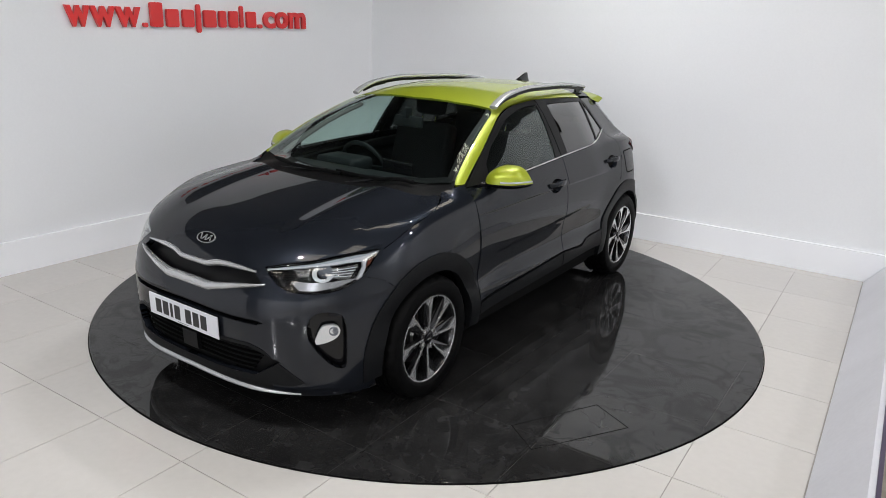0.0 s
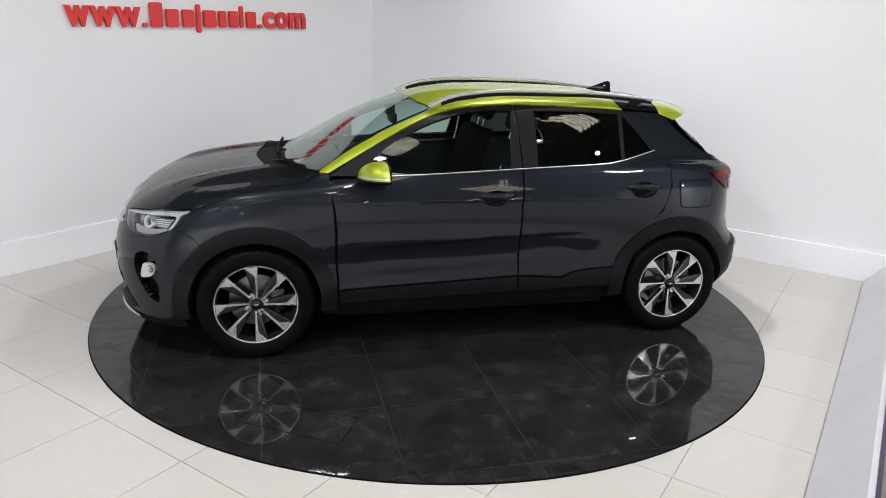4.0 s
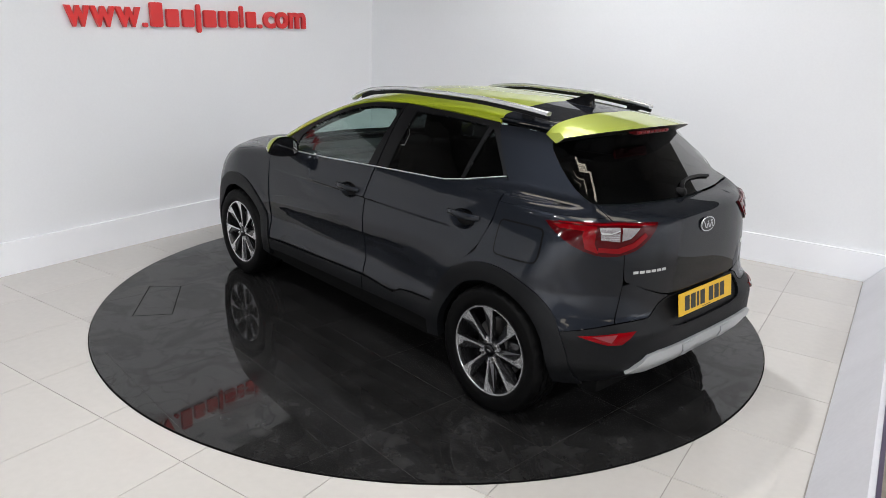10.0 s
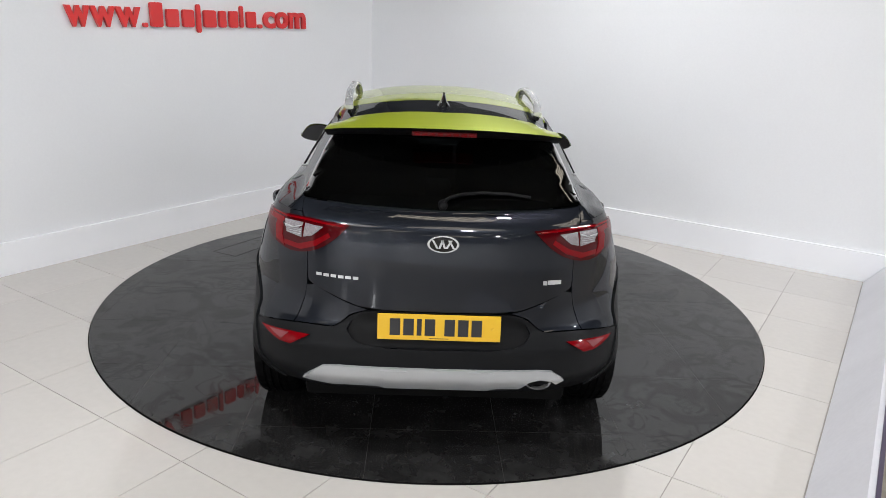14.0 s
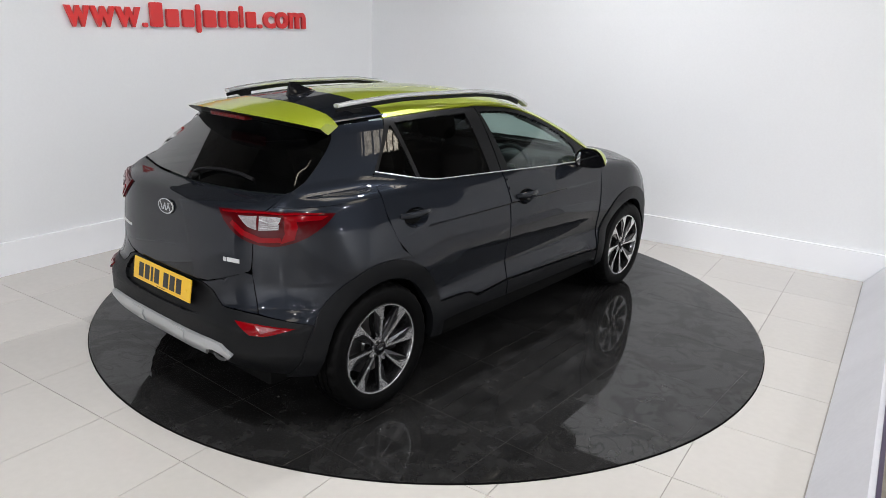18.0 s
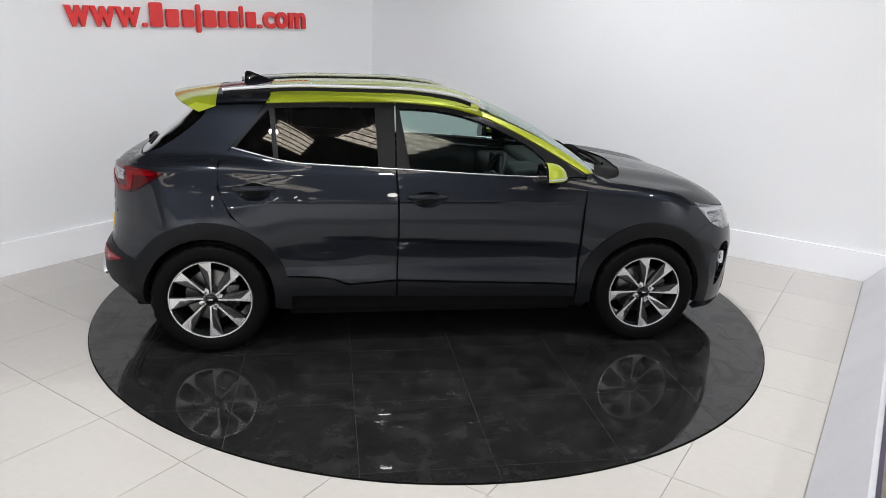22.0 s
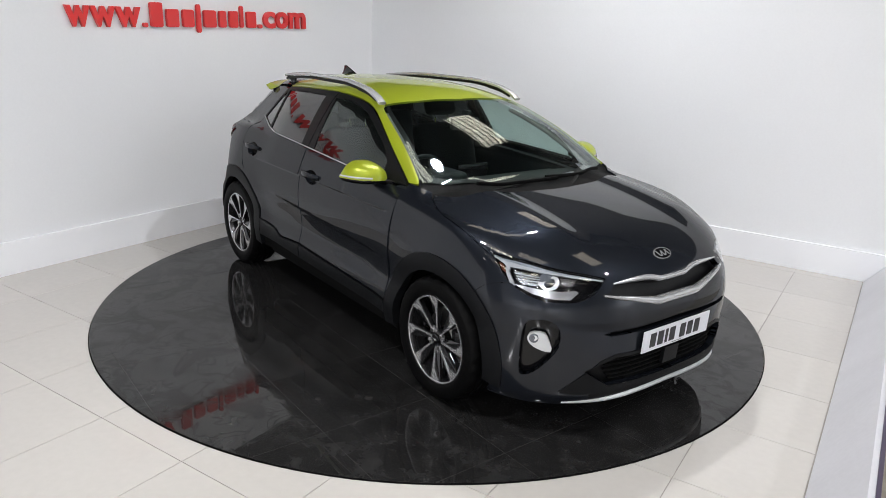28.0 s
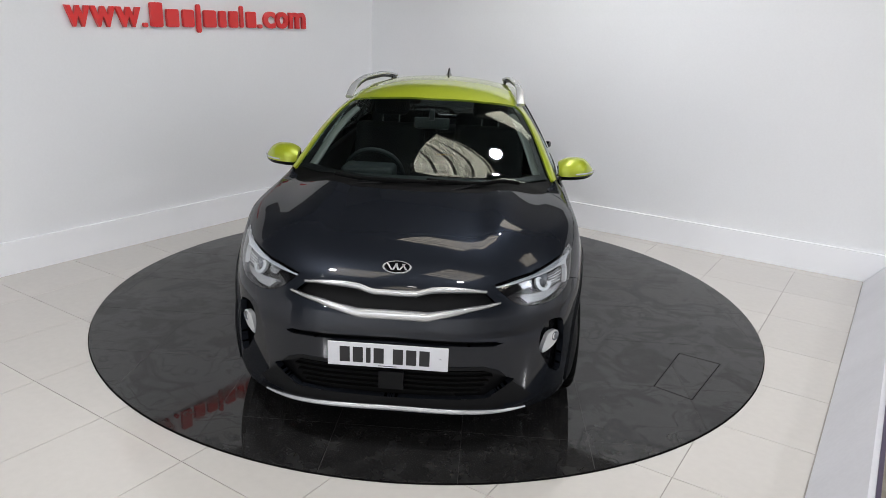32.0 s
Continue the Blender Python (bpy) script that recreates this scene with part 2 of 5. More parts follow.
class Sheet:
    """Pieces of the skin gathered into one mesh: points, faces, a normal at each corner."""

    def __init__(self):
        self.points, self.faces, self.normals = [], [], []

    def add(self, outline, lay, holes=(), cell=.05, lift=0., depth=.014, gap=.002, both=False, flip_side=False):
        cells = cell if isinstance(cell, tuple) else (cell, cell)
        pts = shrunk(outline, gap) if gap else [np.array(p, float) for p in outline]
        holes = [[np.array(p, float) for p in h] for h in holes]
        bm = bmesh.new()
        bm.faces.new([bm.verts.new((p[0], p[1], 0)) for p in pts])
        bm.normal_update()
        bmesh.ops.triangulate(bm, faces=bm.faces, quad_method="BEAUTY", ngon_method="EAR_CLIP")
        lo, hi = np.min(pts, 0), np.max(pts, 0)

        def cut(co, no):
            bmesh.ops.bisect_plane(bm, geom=list(bm.verts) + list(bm.edges) + list(bm.faces), dist=1e-6, plane_co=(co[0], co[1], 0), plane_no=(no[0], no[1], 0))
        for k in (0, 1):
            count = max(1, int(round((hi[k] - lo[k]) / cells[k])))
            for i in range(1, count):
                c = [lo[0], lo[1]]
                c[k] = lo[k] + (hi[k] - lo[k]) * i / count
                cut(c, (1, 0) if k == 0 else (0, 1))
        for h in holes:
            for i in range(len(h)):
                d = h[(i + 1) % len(h)] - h[i]
                lo_h, hi_h = np.min(h, 0) - .03, np.max(h, 0) + .03
                near = [f for f in bm.faces if (lambda c: lo_h[0] - cells[0] < c.x < hi_h[0] + cells[0] and lo_h[1] - cells[1] < c.y < hi_h[1] + cells[1])(f.calc_center_median())]
                geom = list({v for f in near for v in f.verts}) + list({e for f in near for e in f.edges}) + near
                bmesh.ops.bisect_plane(bm, geom=geom, dist=1e-6, plane_co=(h[i][0], h[i][1], 0), plane_no=(-d[1], d[0], 0))
            dead = [f for f in bm.faces if inside_outline(tuple(f.calc_center_median())[:2], h)]
            bmesh.ops.delete(bm, geom=dead, context="FACES")
        bm.verts.index_update()
        flat = np.array([v.co[:2] for v in bm.verts])
        place = lay(flat)
        normal = outward(place)
        if both:
            mid = np.abs(place[:, 1]) < .004
            place[mid, 1], normal[mid, 1] = 0, 0
        place = place + normal * lift
        base = len(self.points)
        rows = [[v.index for v in f.verts] for f in bm.faces]
        rim = [(e.verts[0].index, e.verts[1].index) for e in bm.edges if len(e.link_faces) == 1]
        bm.free()

        def put(P, N, mirrored):
            b = len(self.points)
            self.points += [tuple(p) for p in P]
            for f in rows:
                a, c, d = P[f[0]], P[f[1]], P[f[2]]
                fn = sum((np.cross(P[f[i]] - P[f[0]], P[f[(i + 1) % len(f)]] - P[f[0]]) for i in range(1, len(f) - 1)), np.zeros(3))
                g = f if fn @ N[f[0]] > 0 else f[::-1]
                self.faces.append([b + i for i in g])
                self.normals += [tuple(N[i]) for i in g]
            if depth:
                e = len(self.points)
                seen = {}
                for i, j in rim:
                    if both and abs(P[i][1]) < 1e-5 and abs(P[j][1]) < 1e-5:
                        continue
                    for k in (i, j):
                        if k not in seen:
                            seen[k] = len(self.points)
                            self.points += [tuple(P[k]), tuple(P[k] - N[k] * depth)]
                    face = [seen[i], seen[j], seen[j] + 1, seen[i] + 1]
                    fn = np.cross(P[j] - P[i], -N[i])
                    fn = fn / max(np.linalg.norm(fn), 1e-9)
                    self.faces.append(face)
                    self.normals += [tuple(fn)] * 4
        if flip_side:
            place, normal = place * [1, -1, 1], normal * [1, -1, 1]
        put(place, normal, False)
        if both:
            put(place * [1, -1, 1], normal * [1, -1, 1], True)
        return self

    def mesh(self, name):
        me = bpy.data.meshes.new(name)
        me.from_pydata(self.points, [], self.faces)
        me.update()
        for f in me.polygons:
            f.use_smooth = True
        me.normals_split_custom_set(self.normals)
        return me


def panel(name, mat, parent, outline, lay, label="", **k):
    return link(name, Sheet().add(outline, lay, **k).mesh(name), mat, parent, label)


def pair(name, mat, parent, outline, lay, label="", **k):
    """The same panel on the left and on the right side."""
    left = panel(name, mat, parent, outline, lay, label, **k)
    return left, panel(name, mat, parent, outline, lay, label, flip_side=True, **k)



# ---- the car's skin: one smooth solid, from which every panel is taken ----
def curve(xs, ys):
    """A smooth curve through a few points, for arrays."""
    xs, ys = np.array(xs, float), np.array(ys, float)
    d = np.diff(ys) / np.diff(xs)
    m = np.empty(len(xs))
    m[1:-1] = np.where(d[1:] * d[:-1] > 0, 2 * d[1:] * d[:-1] / (d[1:] + d[:-1] + 1e-12), 0)
    m[0], m[-1] = d[0], d[-1]

    def at(v):
        v = np.asarray(v, float)
        i = np.clip(np.searchsorted(xs, v) - 1, 0, len(xs) - 2)
        h = xs[i + 1] - xs[i]
        u = np.clip((v - xs[i]) / h, 0, 1)
        out = v - np.clip(v, xs[0], xs[-1])
        c = ys[i] * (1 + 2 * u) * (1 - u) ** 2 + m[i] * h * u * (1 - u) ** 2 + ys[i + 1] * u * u * (3 - 2 * u) + m[i + 1] * h * u * u * (u - 1)
        return c + np.where(out > 0, m[-1], m[0]) * out
    return at


def step(a, b, v):
    u = np.clip((v - a) / (b - a), 0, 1)
    return u * u * (3 - 2 * u)


def bump(v, centre, width):
    return np.exp(-((v - centre) / width) ** 2)


def smax(a, b, k):
    h = np.maximum(k - np.abs(a - b), 0) / k
    return np.maximum(a, b) + h * h * k * 0.25


def smin(a, b, k):
    return -smax(-a, -b, k)


def eased_curve(f, h):
    """The curve with its small kinks ironed out."""
    return lambda v: (f(v - h) + 2 * f(v - h / 2) + 3 * f(v) + 2 * f(v + h / 2) + f(v + h)) / 9


SIDE = curve([.15, .24, .32, .40, .46, .53, .60, .68, .76, .84, .92, .955, 1.0, 1.08, 1.18],
             [.79, .835, .852, .860, .853, .838, .845, .857, .859, .852, .837, .829, .809, .776, .738])
SIDE = eased_curve(SIDE, .030)
NOSE = curve([.12, .19, .24, .30, .43, .55, .65, .72, .79, .85, .92],
             [1.90, 1.970, 1.992, 1.998, 2.006, 2.008, 1.992, 1.962, 1.925, 1.868, 1.76])
TAIL = curve([.15, .25, .33, .42, .53, .58, .63, .70, .82, .95, 1.03, 1.10],
             [-1.74, -1.88, -1.98, -2.045, -2.045, -2.025, -1.999, -1.997, -1.990, -1.974, -1.952, -1.885])
HOOD = curve([.70, 1.05, 1.34, 1.62, 1.75, 1.87, 1.95, 2.1], [1.065, 1.040, 1.006, .953, .915, .866, .806, .66])
HOOD = eased_curve(HOOD, .08)
BELT = curve([-1.95, -1.6, -1.25, -1.0, -.3, .5, .9], [1.075, 1.090, 1.098, 1.086, 1.07, 1.04, 1.02])
ROOF = curve([-1.62, -1.4, -1.2, -.8, -.4, -.1, .17, .5], [1.412, 1.450, 1.471, 1.496, 1.501, 1.488, 1.448, 1.37])
ARCH_F, ARCH_R, DROP = 1.202, -1.378, .262


def tail_curve(a, z):
    """How far the tail draws forward towards its corners; rounder above the bumper."""
    high = step(.52, .74, z)
    return (1 - high) * .25 * (a / .82) ** 4.6 + high * .33 * (a / .82) ** 3.6


def lower_body(x, y, z):
    a = np.abs(y)
    high = step(.55, 1.0, z)
    w = SIDE(z) - .030 * step(1.15, 1.75, x) - .13 * high * step(1.20, 1.95, x) ** 1.2
    w = w - .008 * step(-1.3, -1.9, x) - .065 * high * step(-1.35, -2.0, x)
    flare = np.maximum(bump(np.hypot(x - ARCH_F, z - .34), .40, .13), bump(np.hypot(x - ARCH_R, z - .34), .40, .13))
    w = w + .017 * flare - .006 * bump(z, .54, .07) * bump(x, .2, .55)
    under = .665 + .045 * (.2 - x) - z
    w = w - .010 * step(0, .026, under) * step(.20, .05, under) * step(.70, .45, x) * step(-.85, -.45, x)
    side = a - w
    front = x - (NOSE(z) - DROP * (a / .74) ** 3.5)
    rear = (TAIL(z) + tail_curve(a, z)) - x
    hood = HOOD(x + .05 * a) - .036 * (a / .7) ** 2.6 + .020 * step(.33, .45, a) * step(.68, .47, a) * step(1.92, 1.55, x)
    u = step(.62, .92, x)
    top = z - (u * hood + (1 - u) * BELT(x))
    f = smax(side, front, .09)
    f = smax(f, rear, .08)
    f = smax(f, top, .055)
    return np.maximum(f, .17 - z)


def glasshouse(x, y, z):
    a = np.abs(y)
    w = .796 - .475 * (z - 1.03) - .36 * np.maximum(z - 1.03, 0) ** 2
    w = w - .03 * step(.2, .8, x) - .15 * step(-.75, -1.9, x)
    side = a - w
    screen = z - (1.025 + (1.0 - .26 * y * y - x) * .50 + .035 * bump(x, .55, .35))
    roof = z - (ROOF(x) - .058 * (a / .5) ** 2.3)
    back = (-1.53 - (1.334 - z) * 1.22 + .20 * y * y) - x
    f = smax(side, roof, .06)
    f = smax(f, screen, .04)
    f = smax(f, back, .018)
    return np.maximum(f, .90 + .12 * step(-1.2, -1.6, x) - z)


def skin(p):
    x, y, z = p[..., 0], p[..., 1], p[..., 2]
    return smin(lower_body(x, y, z), glasshouse(x, y, z), .02 + .045 * step(-1.0, -1.4, x) * step(-1.95, -1.75, x) * step(.40, .62, np.abs(y)))


def reach(start, way, far=1.4, near=0.0):
    """Where rays from inside leave the skin for the last time."""
    start, way = np.asarray(start, float), np.asarray(way, float)
    ds = np.linspace(near, far, 57)
    inside = skin(start[:, None] + way[:, None] * ds[None, :, None]) < 0
    last = np.where(inside.any(1), 56 - np.argmax(inside[:, ::-1], 1), 0)
    lo, hi = ds[last], ds[np.minimum(last + 1, 56)]
    for _ in range(22):
        mid = (lo + hi) / 2
        ins = skin(start + way * mid[:, None]) < 0
        lo, hi = np.where(ins, mid, lo), np.where(ins, hi, mid)
    return start + way * lo[:, None]


def outward(p):
    h = 2e-3
    g = np.stack([skin(p + np.eye(3)[i] * h) - skin(p - np.eye(3)[i] * h) for i in range(3)], -1)
    return g / np.maximum(np.linalg.norm(g, axis=-1, keepdims=True), 1e-9)


# the four ways in which a flat outline is laid onto the skin
CORE_F, CORE_R, CORE_Y, ARC = 1.25, -1.55, .35, .6


def from_side(q):
    q = np.asarray(q, float)
    s = np.stack([q[:, 0], 0 * q[:, 0], q[:, 1]], 1)
    return reach(s, np.tile([0., 1, 0], (len(q), 1)), 1.1)


def from_top(q):
    q = np.asarray(q, float)
    s = np.stack([q[:, 0], q[:, 1], 0 * q[:, 0] + .75], 1)
    return reach(s, np.tile([0., 0, 1], (len(q), 1)), .9)


def around(q):
    """q: way round the car, from the middle of the nose (0) along the left side; height."""
    q = np.asarray(q, float)
    s, z = q[:, 0], q[:, 1]
    c, L = ARC * np.pi / 2, CORE_F - CORE_R
    b1, b2, b3 = CORE_Y, CORE_Y + c, CORE_Y + c + L
    b4 = b3 + c
    sgn = np.where(s < 0, -1., 1.)
    s = np.abs(s)
    th = np.where(s < b1, 0, np.where(s < b2, (s - b1) / ARC, np.where(s < b3, np.pi / 2, np.where(s < b4, np.pi / 2 + (s - b3) / ARC, np.pi))))
    ox = np.where(s < b2, CORE_F, np.where(s < b3, CORE_F - (s - b2), CORE_R))
    oy = np.where(s < b1, s, np.where(s < b4, CORE_Y, CORE_Y - (s - b4)))
    st = np.stack([ox, oy * sgn, z], 1)
    return reach(st, np.stack([np.cos(th), np.sin(th) * sgn, 0 * th], 1), 1.3)


def way_round(x, y):
    c = ARC * np.pi / 2
    sgn, y = (-1 if y < 0 else 1), abs(y)
    if x > CORE_F:
        s = y if y < CORE_Y else CORE_Y + ARC * math.atan2(y - CORE_Y, x - CORE_F)
    elif x > CORE_R:
        s = CORE_Y + c + CORE_F - x
    else:
        b3 = CORE_Y + c + CORE_F - CORE_R
        s = b3 + c + CORE_Y - y if y < CORE_Y else b3 + ARC * (math.atan2(y - CORE_Y, x - CORE_R) - math.pi / 2)
        if y >= CORE_Y:
            s = b3 + ARC * math.atan2(CORE_R - x, y - CORE_Y)
    return s * sgn

# ---- the room: two white walls, skirting, tiled floor, the low ramped plinth ----
U_WALL, V_WALL, U_PLINTH, CEIL, WALL_TOP, HALL_END = -2.633, 2.553, 2.577, 4.0, 2.5, -18.0
PITCH, U_JOINT, V_JOINT = .593, -.298, -2.341


def in_room(name, bm, mat, label="", smooth=False):
    bmesh.ops.transform(bm, matrix=ROOM, verts=bm.verts)
    return tagged(part(name, bm, mat, None, label, smooth), kind="structure")


in_room("wall_left", fresh_box(U_WALL - .20, U_WALL, -9.5, V_WALL + .2, -.05, WALL_TOP), WALL, "plain white painted wall with red lettering on it")
in_room("wall_back", fresh_box(U_WALL, 9.0, V_WALL, V_WALL + .2, -.05, WALL_TOP), WALL, "plain white painted showroom wall")
HALL = material("dark_hall_wall", (.07, .068, .066), .8, stains=.15, stain_size=.6)
in_room("hall_wall_left", fresh_box(U_WALL - .40, U_WALL - .30, HALL_END - .2, V_WALL + .4, -.05, CEIL), HALL, "dark hall wall behind the white partition")
in_room("hall_wall_back", fresh_box(U_WALL - .30, 9.2, V_WALL + .3, V_WALL + .4, -.05, CEIL), HALL, "dark hall wall behind the white partition")
in_room("wall_right", fresh_box(9.0, 9.2, HALL_END, V_WALL + .3, -.05, CEIL), material("hall_wall", (.74, .75, .76), .8, stains=.1, stain_size=.6))
in_room("wall_front", fresh_box(U_WALL - .3, 9.2, HALL_END - .2, HALL_END, -.05, CEIL), material("hall_end_wall", (.74, .75, .77), .8, stains=.1, stain_size=.6))
in_room("ceiling", fresh_box(U_WALL - .4, 9.2, HALL_END - .2, V_WALL + .4, CEIL, CEIL + .15), material("ceiling_paint", (.062, .062, .062), .8, stains=.1, stain_size=.5))
SK = .245


def skirting(name, u0, u1, v0, v1, label):
    return in_room(name, fresh_box(u0, u1, v0, v1, -.02, SK, bevel=.004), SKIRT, label)


skirting("baseboard", U_WALL, U_WALL + .025, -9.0, V_WALL, "tall smooth white skirting along the lettered wall")
skirting("baseboard", U_WALL + .025, U_PLINTH + .26, V_WALL - .025, V_WALL, "tall smooth white skirting along the back wall")

# the plinth: a low white wedge that slopes up, away from the floor
bm = bmesh.new()
ends = []
for v in (-3.35, V_WALL - .025):
    ends.append([bm.verts.new((u, v, z)) for u, z in ((U_PLINTH, 0), (U_PLINTH + .20, SK), (U_PLINTH + .24, SK), (U_PLINTH + .24, 0))])
for i in range(4):
    j = (i + 1) % 4
    bm.faces.new((ends[0][i], ends[0][j], ends[1][j], ends[1][i]))
bm.faces.new(ends[0])
bm.faces.new(ends[1][::-1])
bmesh.ops.recalc_face_normals(bm, faces=bm.faces)
# darker, bluer than the skirting: the slope's shade in its colour, plus stains
in_room("plinth", bm, material("shaded_stained_plinth_paint", (.60, .60, .635), .4, stains=.06, stain_size=3, grain=.03, grain_size=40), "low white sloping plinth beside the tiled floor")
bm = bmesh.new()
box(bm, U_PLINTH + .224, U_PLINTH + .242, -3.35, V_WALL - .03, SK - .02, SK + .010, .003)
in_room("plinth_edge", bm, material("violet_edge", (.05, .035, .07), .35), "dark violet edging strip on the plinth")
in_room("side_floor", fresh_box(U_PLINTH + .24, 9.0, HALL_END, V_WALL, -.06, -.004), material("brown_floor", (.30, .265, .21), .45, grain=.2, grain_size=20, stains=.2),
        "brown wooden floor beyond the plinth")

in_room("hall_floor", fresh_box(U_WALL - .3, U_PLINTH + .24, HALL_END, -7.70, -.06, 0), TILE, "cream tiled floor further back in the hall")
floor = in_room("floor", fresh_box(U_WALL - .3, U_PLINTH + .24, -7.70, V_WALL, -.06, -.004), GROUT, "grey joints under cream floor tiles")


def clipped(poly, a, b, c):
    """Keeps the part of an outline where a x + b y <= c."""
    out = []
    for i in range(len(poly)):
        p, q = poly[i], poly[(i + 1) % len(poly)]
        dp, dq = a * p[0] + b * p[1] - c, a * q[0] + b * q[1] - c
        if dp <= 0:
            out.append(p)
        if dp * dq < 0:
            s = dp / (dp - dq)
            out.append((p[0] + (q[0] - p[0]) * s, p[1] + (q[1] - p[1]) * s))
    return out


def slab(poly, z0, z1, edge=.0006):
    """A tile: its outline with a slightly eased upper edge."""
    cx, cy = sum(p[0] for p in poly) / len(poly), sum(p[1] for p in poly) / len(poly)
    bm = bmesh.new()
    low = [bm.verts.new((x, y, z0)) for x, y in poly]
    mid = [bm.verts.new((x, y, z1 - edge)) for x, y in poly]
    top = [bm.verts.new((x + (cx - x) / max(math.hypot(cx - x, cy - y), 1e-6) * edge * 1.4, y + (cy - y) / max(math.hypot(cx - x, cy - y), 1e-6) * edge * 1.4, z1)) for x, y in poly]
    for a, b in ((low, mid), (mid, top)):
        for i in range(len(poly)):
            j = (i + 1) % len(poly)
            bm.faces.new((a[i], a[j], b[j], b[i]))
    bm.faces.new(top)
    return bm


DISC_R = 2.218
JOINT = .0017

# ---- the turntable: a flush round plate of polished black tiles ----
turntable = tagged(new("turntable"), "round flush turntable of polished black tiles with faint smears", "turntable")
bm = bmesh.new()
N = 160
lathe(bm, [(DISC_R - .003, .0002), (DISC_R, -.001), (DISC_R, -.0048), (DISC_R + .0035, -.0050), (DISC_R + .0035, -.0075)], N)
bmesh.ops.rotate(bm, verts=bm.verts, matrix=Matrix.Rotation(radians(90), 3, "X"))
for v in bm.verts:
    v.co.z = v.co.z + .006 if v.co.z > -.1 else v.co.z
bmesh.ops.recalc_face_normals(bm, faces=bm.faces)
part("rim", bm, SHADOW_GAP, turntable, "black edge of the turntable", False)
bm = bmesh.new()
vs = [bm.verts.new(((DISC_R - .004) * math.cos(2 * math.pi * i / N), (DISC_R - .004) * math.sin(2 * math.pi * i / N), .0057)) for i in range(N)]
bm.faces.new(vs)
part("base_plate", bm, DISC_JOINT, turntable, "", False)
DT = .60
circle = [((DISC_R - .005) * math.cos(2 * math.pi * i / N), (DISC_R - .005) * math.sin(2 * math.pi * i / N)) for i in range(N)]
for i in range(-5, 5):
    for k in range(-5, 5):
        x0, y0 = i * DT - .004, k * DT + .30
        p = clipped(clipped(clipped(clipped(circle, -1, 0, -(x0 + .0011)), 1, 0, x0 + DT - .0011), 0, -1, -(y0 + .0011)), 0, 1, y0 + DT - .0011)
        if len(p) >= 3:
            part("tile", slab(p, .0, .0062, .0002), DISC, turntable, "", False)

# a service hatch: thin dark joint lines let into the tiles
hatch = [Vector((.735, 1.585, 0)), Vector((.850, 1.795, 0)), Vector((1.315, 1.508, 0)), Vector((1.190, 1.335, 0))]
bm = bmesh.new()
for a, b in zip(hatch, hatch[1:] + hatch[:1]):
    d = (b - a).normalized() * .003
    side = Vector((-d.y, d.x, 0)) * .8
    bm.faces.new([bm.verts.new(p + Vector((0, 0, .0066))) for p in (a - d - side, b + d - side, b + d + side, a - d + side)])
part("hatch", bm, SHADOW_GAP, turntable, "thin dark outline of a service hatch", False)

# ---- the car ----
car = tagged(new("car"), "dark grey five-door crossover with lime-green roof on the turntable", "car")


def from_back(q):
    q = np.asarray(q, float)
    s = np.stack([0 * q[:, 0] - .9, q[:, 0], q[:, 1]], 1)
    return reach(s, np.tile([-1., 0, 0], (len(q), 1)), 1.3)


def lap(*pts):
    """Points (x, y, z) by the skin as (way round, height)."""
    return [(way_round(x, y), z) for x, y, z in pts]


def arc_pts(cx, cz, r, a0, a1, n=14):
    return [(cx + r * math.cos(radians(a0 + (a1 - a0) * i / n)), cz + r * math.sin(radians(a0 + (a1 - a0) * i / n))) for i in range(n + 1)]


def ring_hole(cx, cz, r, n=28):
    return arc_pts(cx, cz, r, 0, 360 - 360 / n, n - 1)


def lap_side(pts):
    return [(way_round(x, .8), z) for x, z in pts]


WHEEL_Z = .325
HOLE_F, HOLE_R = ring_hole(ARCH_F, WHEEL_Z + .01, .385), ring_hole(ARCH_R, WHEEL_Z + .01, .385)

# hood; its edges are shared with the wings and the headlamps
def eased(pts):
    """A smooth open line through the corners of a few points."""
    return [tuple(p) for p in soften(pts, 3, closed=False)]


def side_lap(pts):
    """Points (x, z) on the car's side as (way round, height)."""
    return [(way_round(p[0], p[1]), float(p[2])) for p in from_side(pts)]


lamp_top = eased([(1.888, .422), (1.84, .505), (1.775, .595), (1.69, .67), (1.585, .74), (1.495, .788)])
hood_side = eased([(1.495, .788), (1.434, .800), (1.31, .811), (1.15, .805), (1.03, .765), (.942, .702)])
lamp_tail = eased([(1.492, .886), (1.505, .865), (1.555, .815), (1.625, .757)])
wing_foot = eased([(1.625, .757), (1.575, .744), (1.523, .722), (1.484, .686), (1.445, .62)])
lamp_low = eased(side_lap([(1.625, .757)]) + lap((1.72, .75, .713), (1.80, .69, .694), (1.868, .592, .694), (1.893, .514, .716), (1.896, .452, .768)))
half = [(1.93, 0), (1.92, .2), (1.907, .34)] + lamp_top + hood_side[1:] + [(.942, .702), (1.01, .662), (1.062, .605), (1.108, .44), (1.155, .24), (1.185, .0)]
outline = soften(half + [(x, -y) for x, y in half[-2:0:-1]], 1)
hood = panel("hood", PAINT, car, outline, from_top, cell=.045, depth=.02, gap=.0012)


def top_edge(pts):
    """Points (x, y) on the skin from above as (x, z)."""
    return [(float(p[0]), float(p[2])) for p in from_top(pts)]


# cowl between hood and windscreen
half = [(1.22, 0), (1.19, .25), (1.14, .45), (1.09, .62), (.96, .718), (.80, .735), (.86, .55), (.95, .28), (.985, 0)]
panel("cowl", RUBBER, car, half + [(x, -y) for x, y in half[-2:0:-1]], from_top, "black plastic cowl under the windscreen", lift=-.012, gap=0, cell=.06)

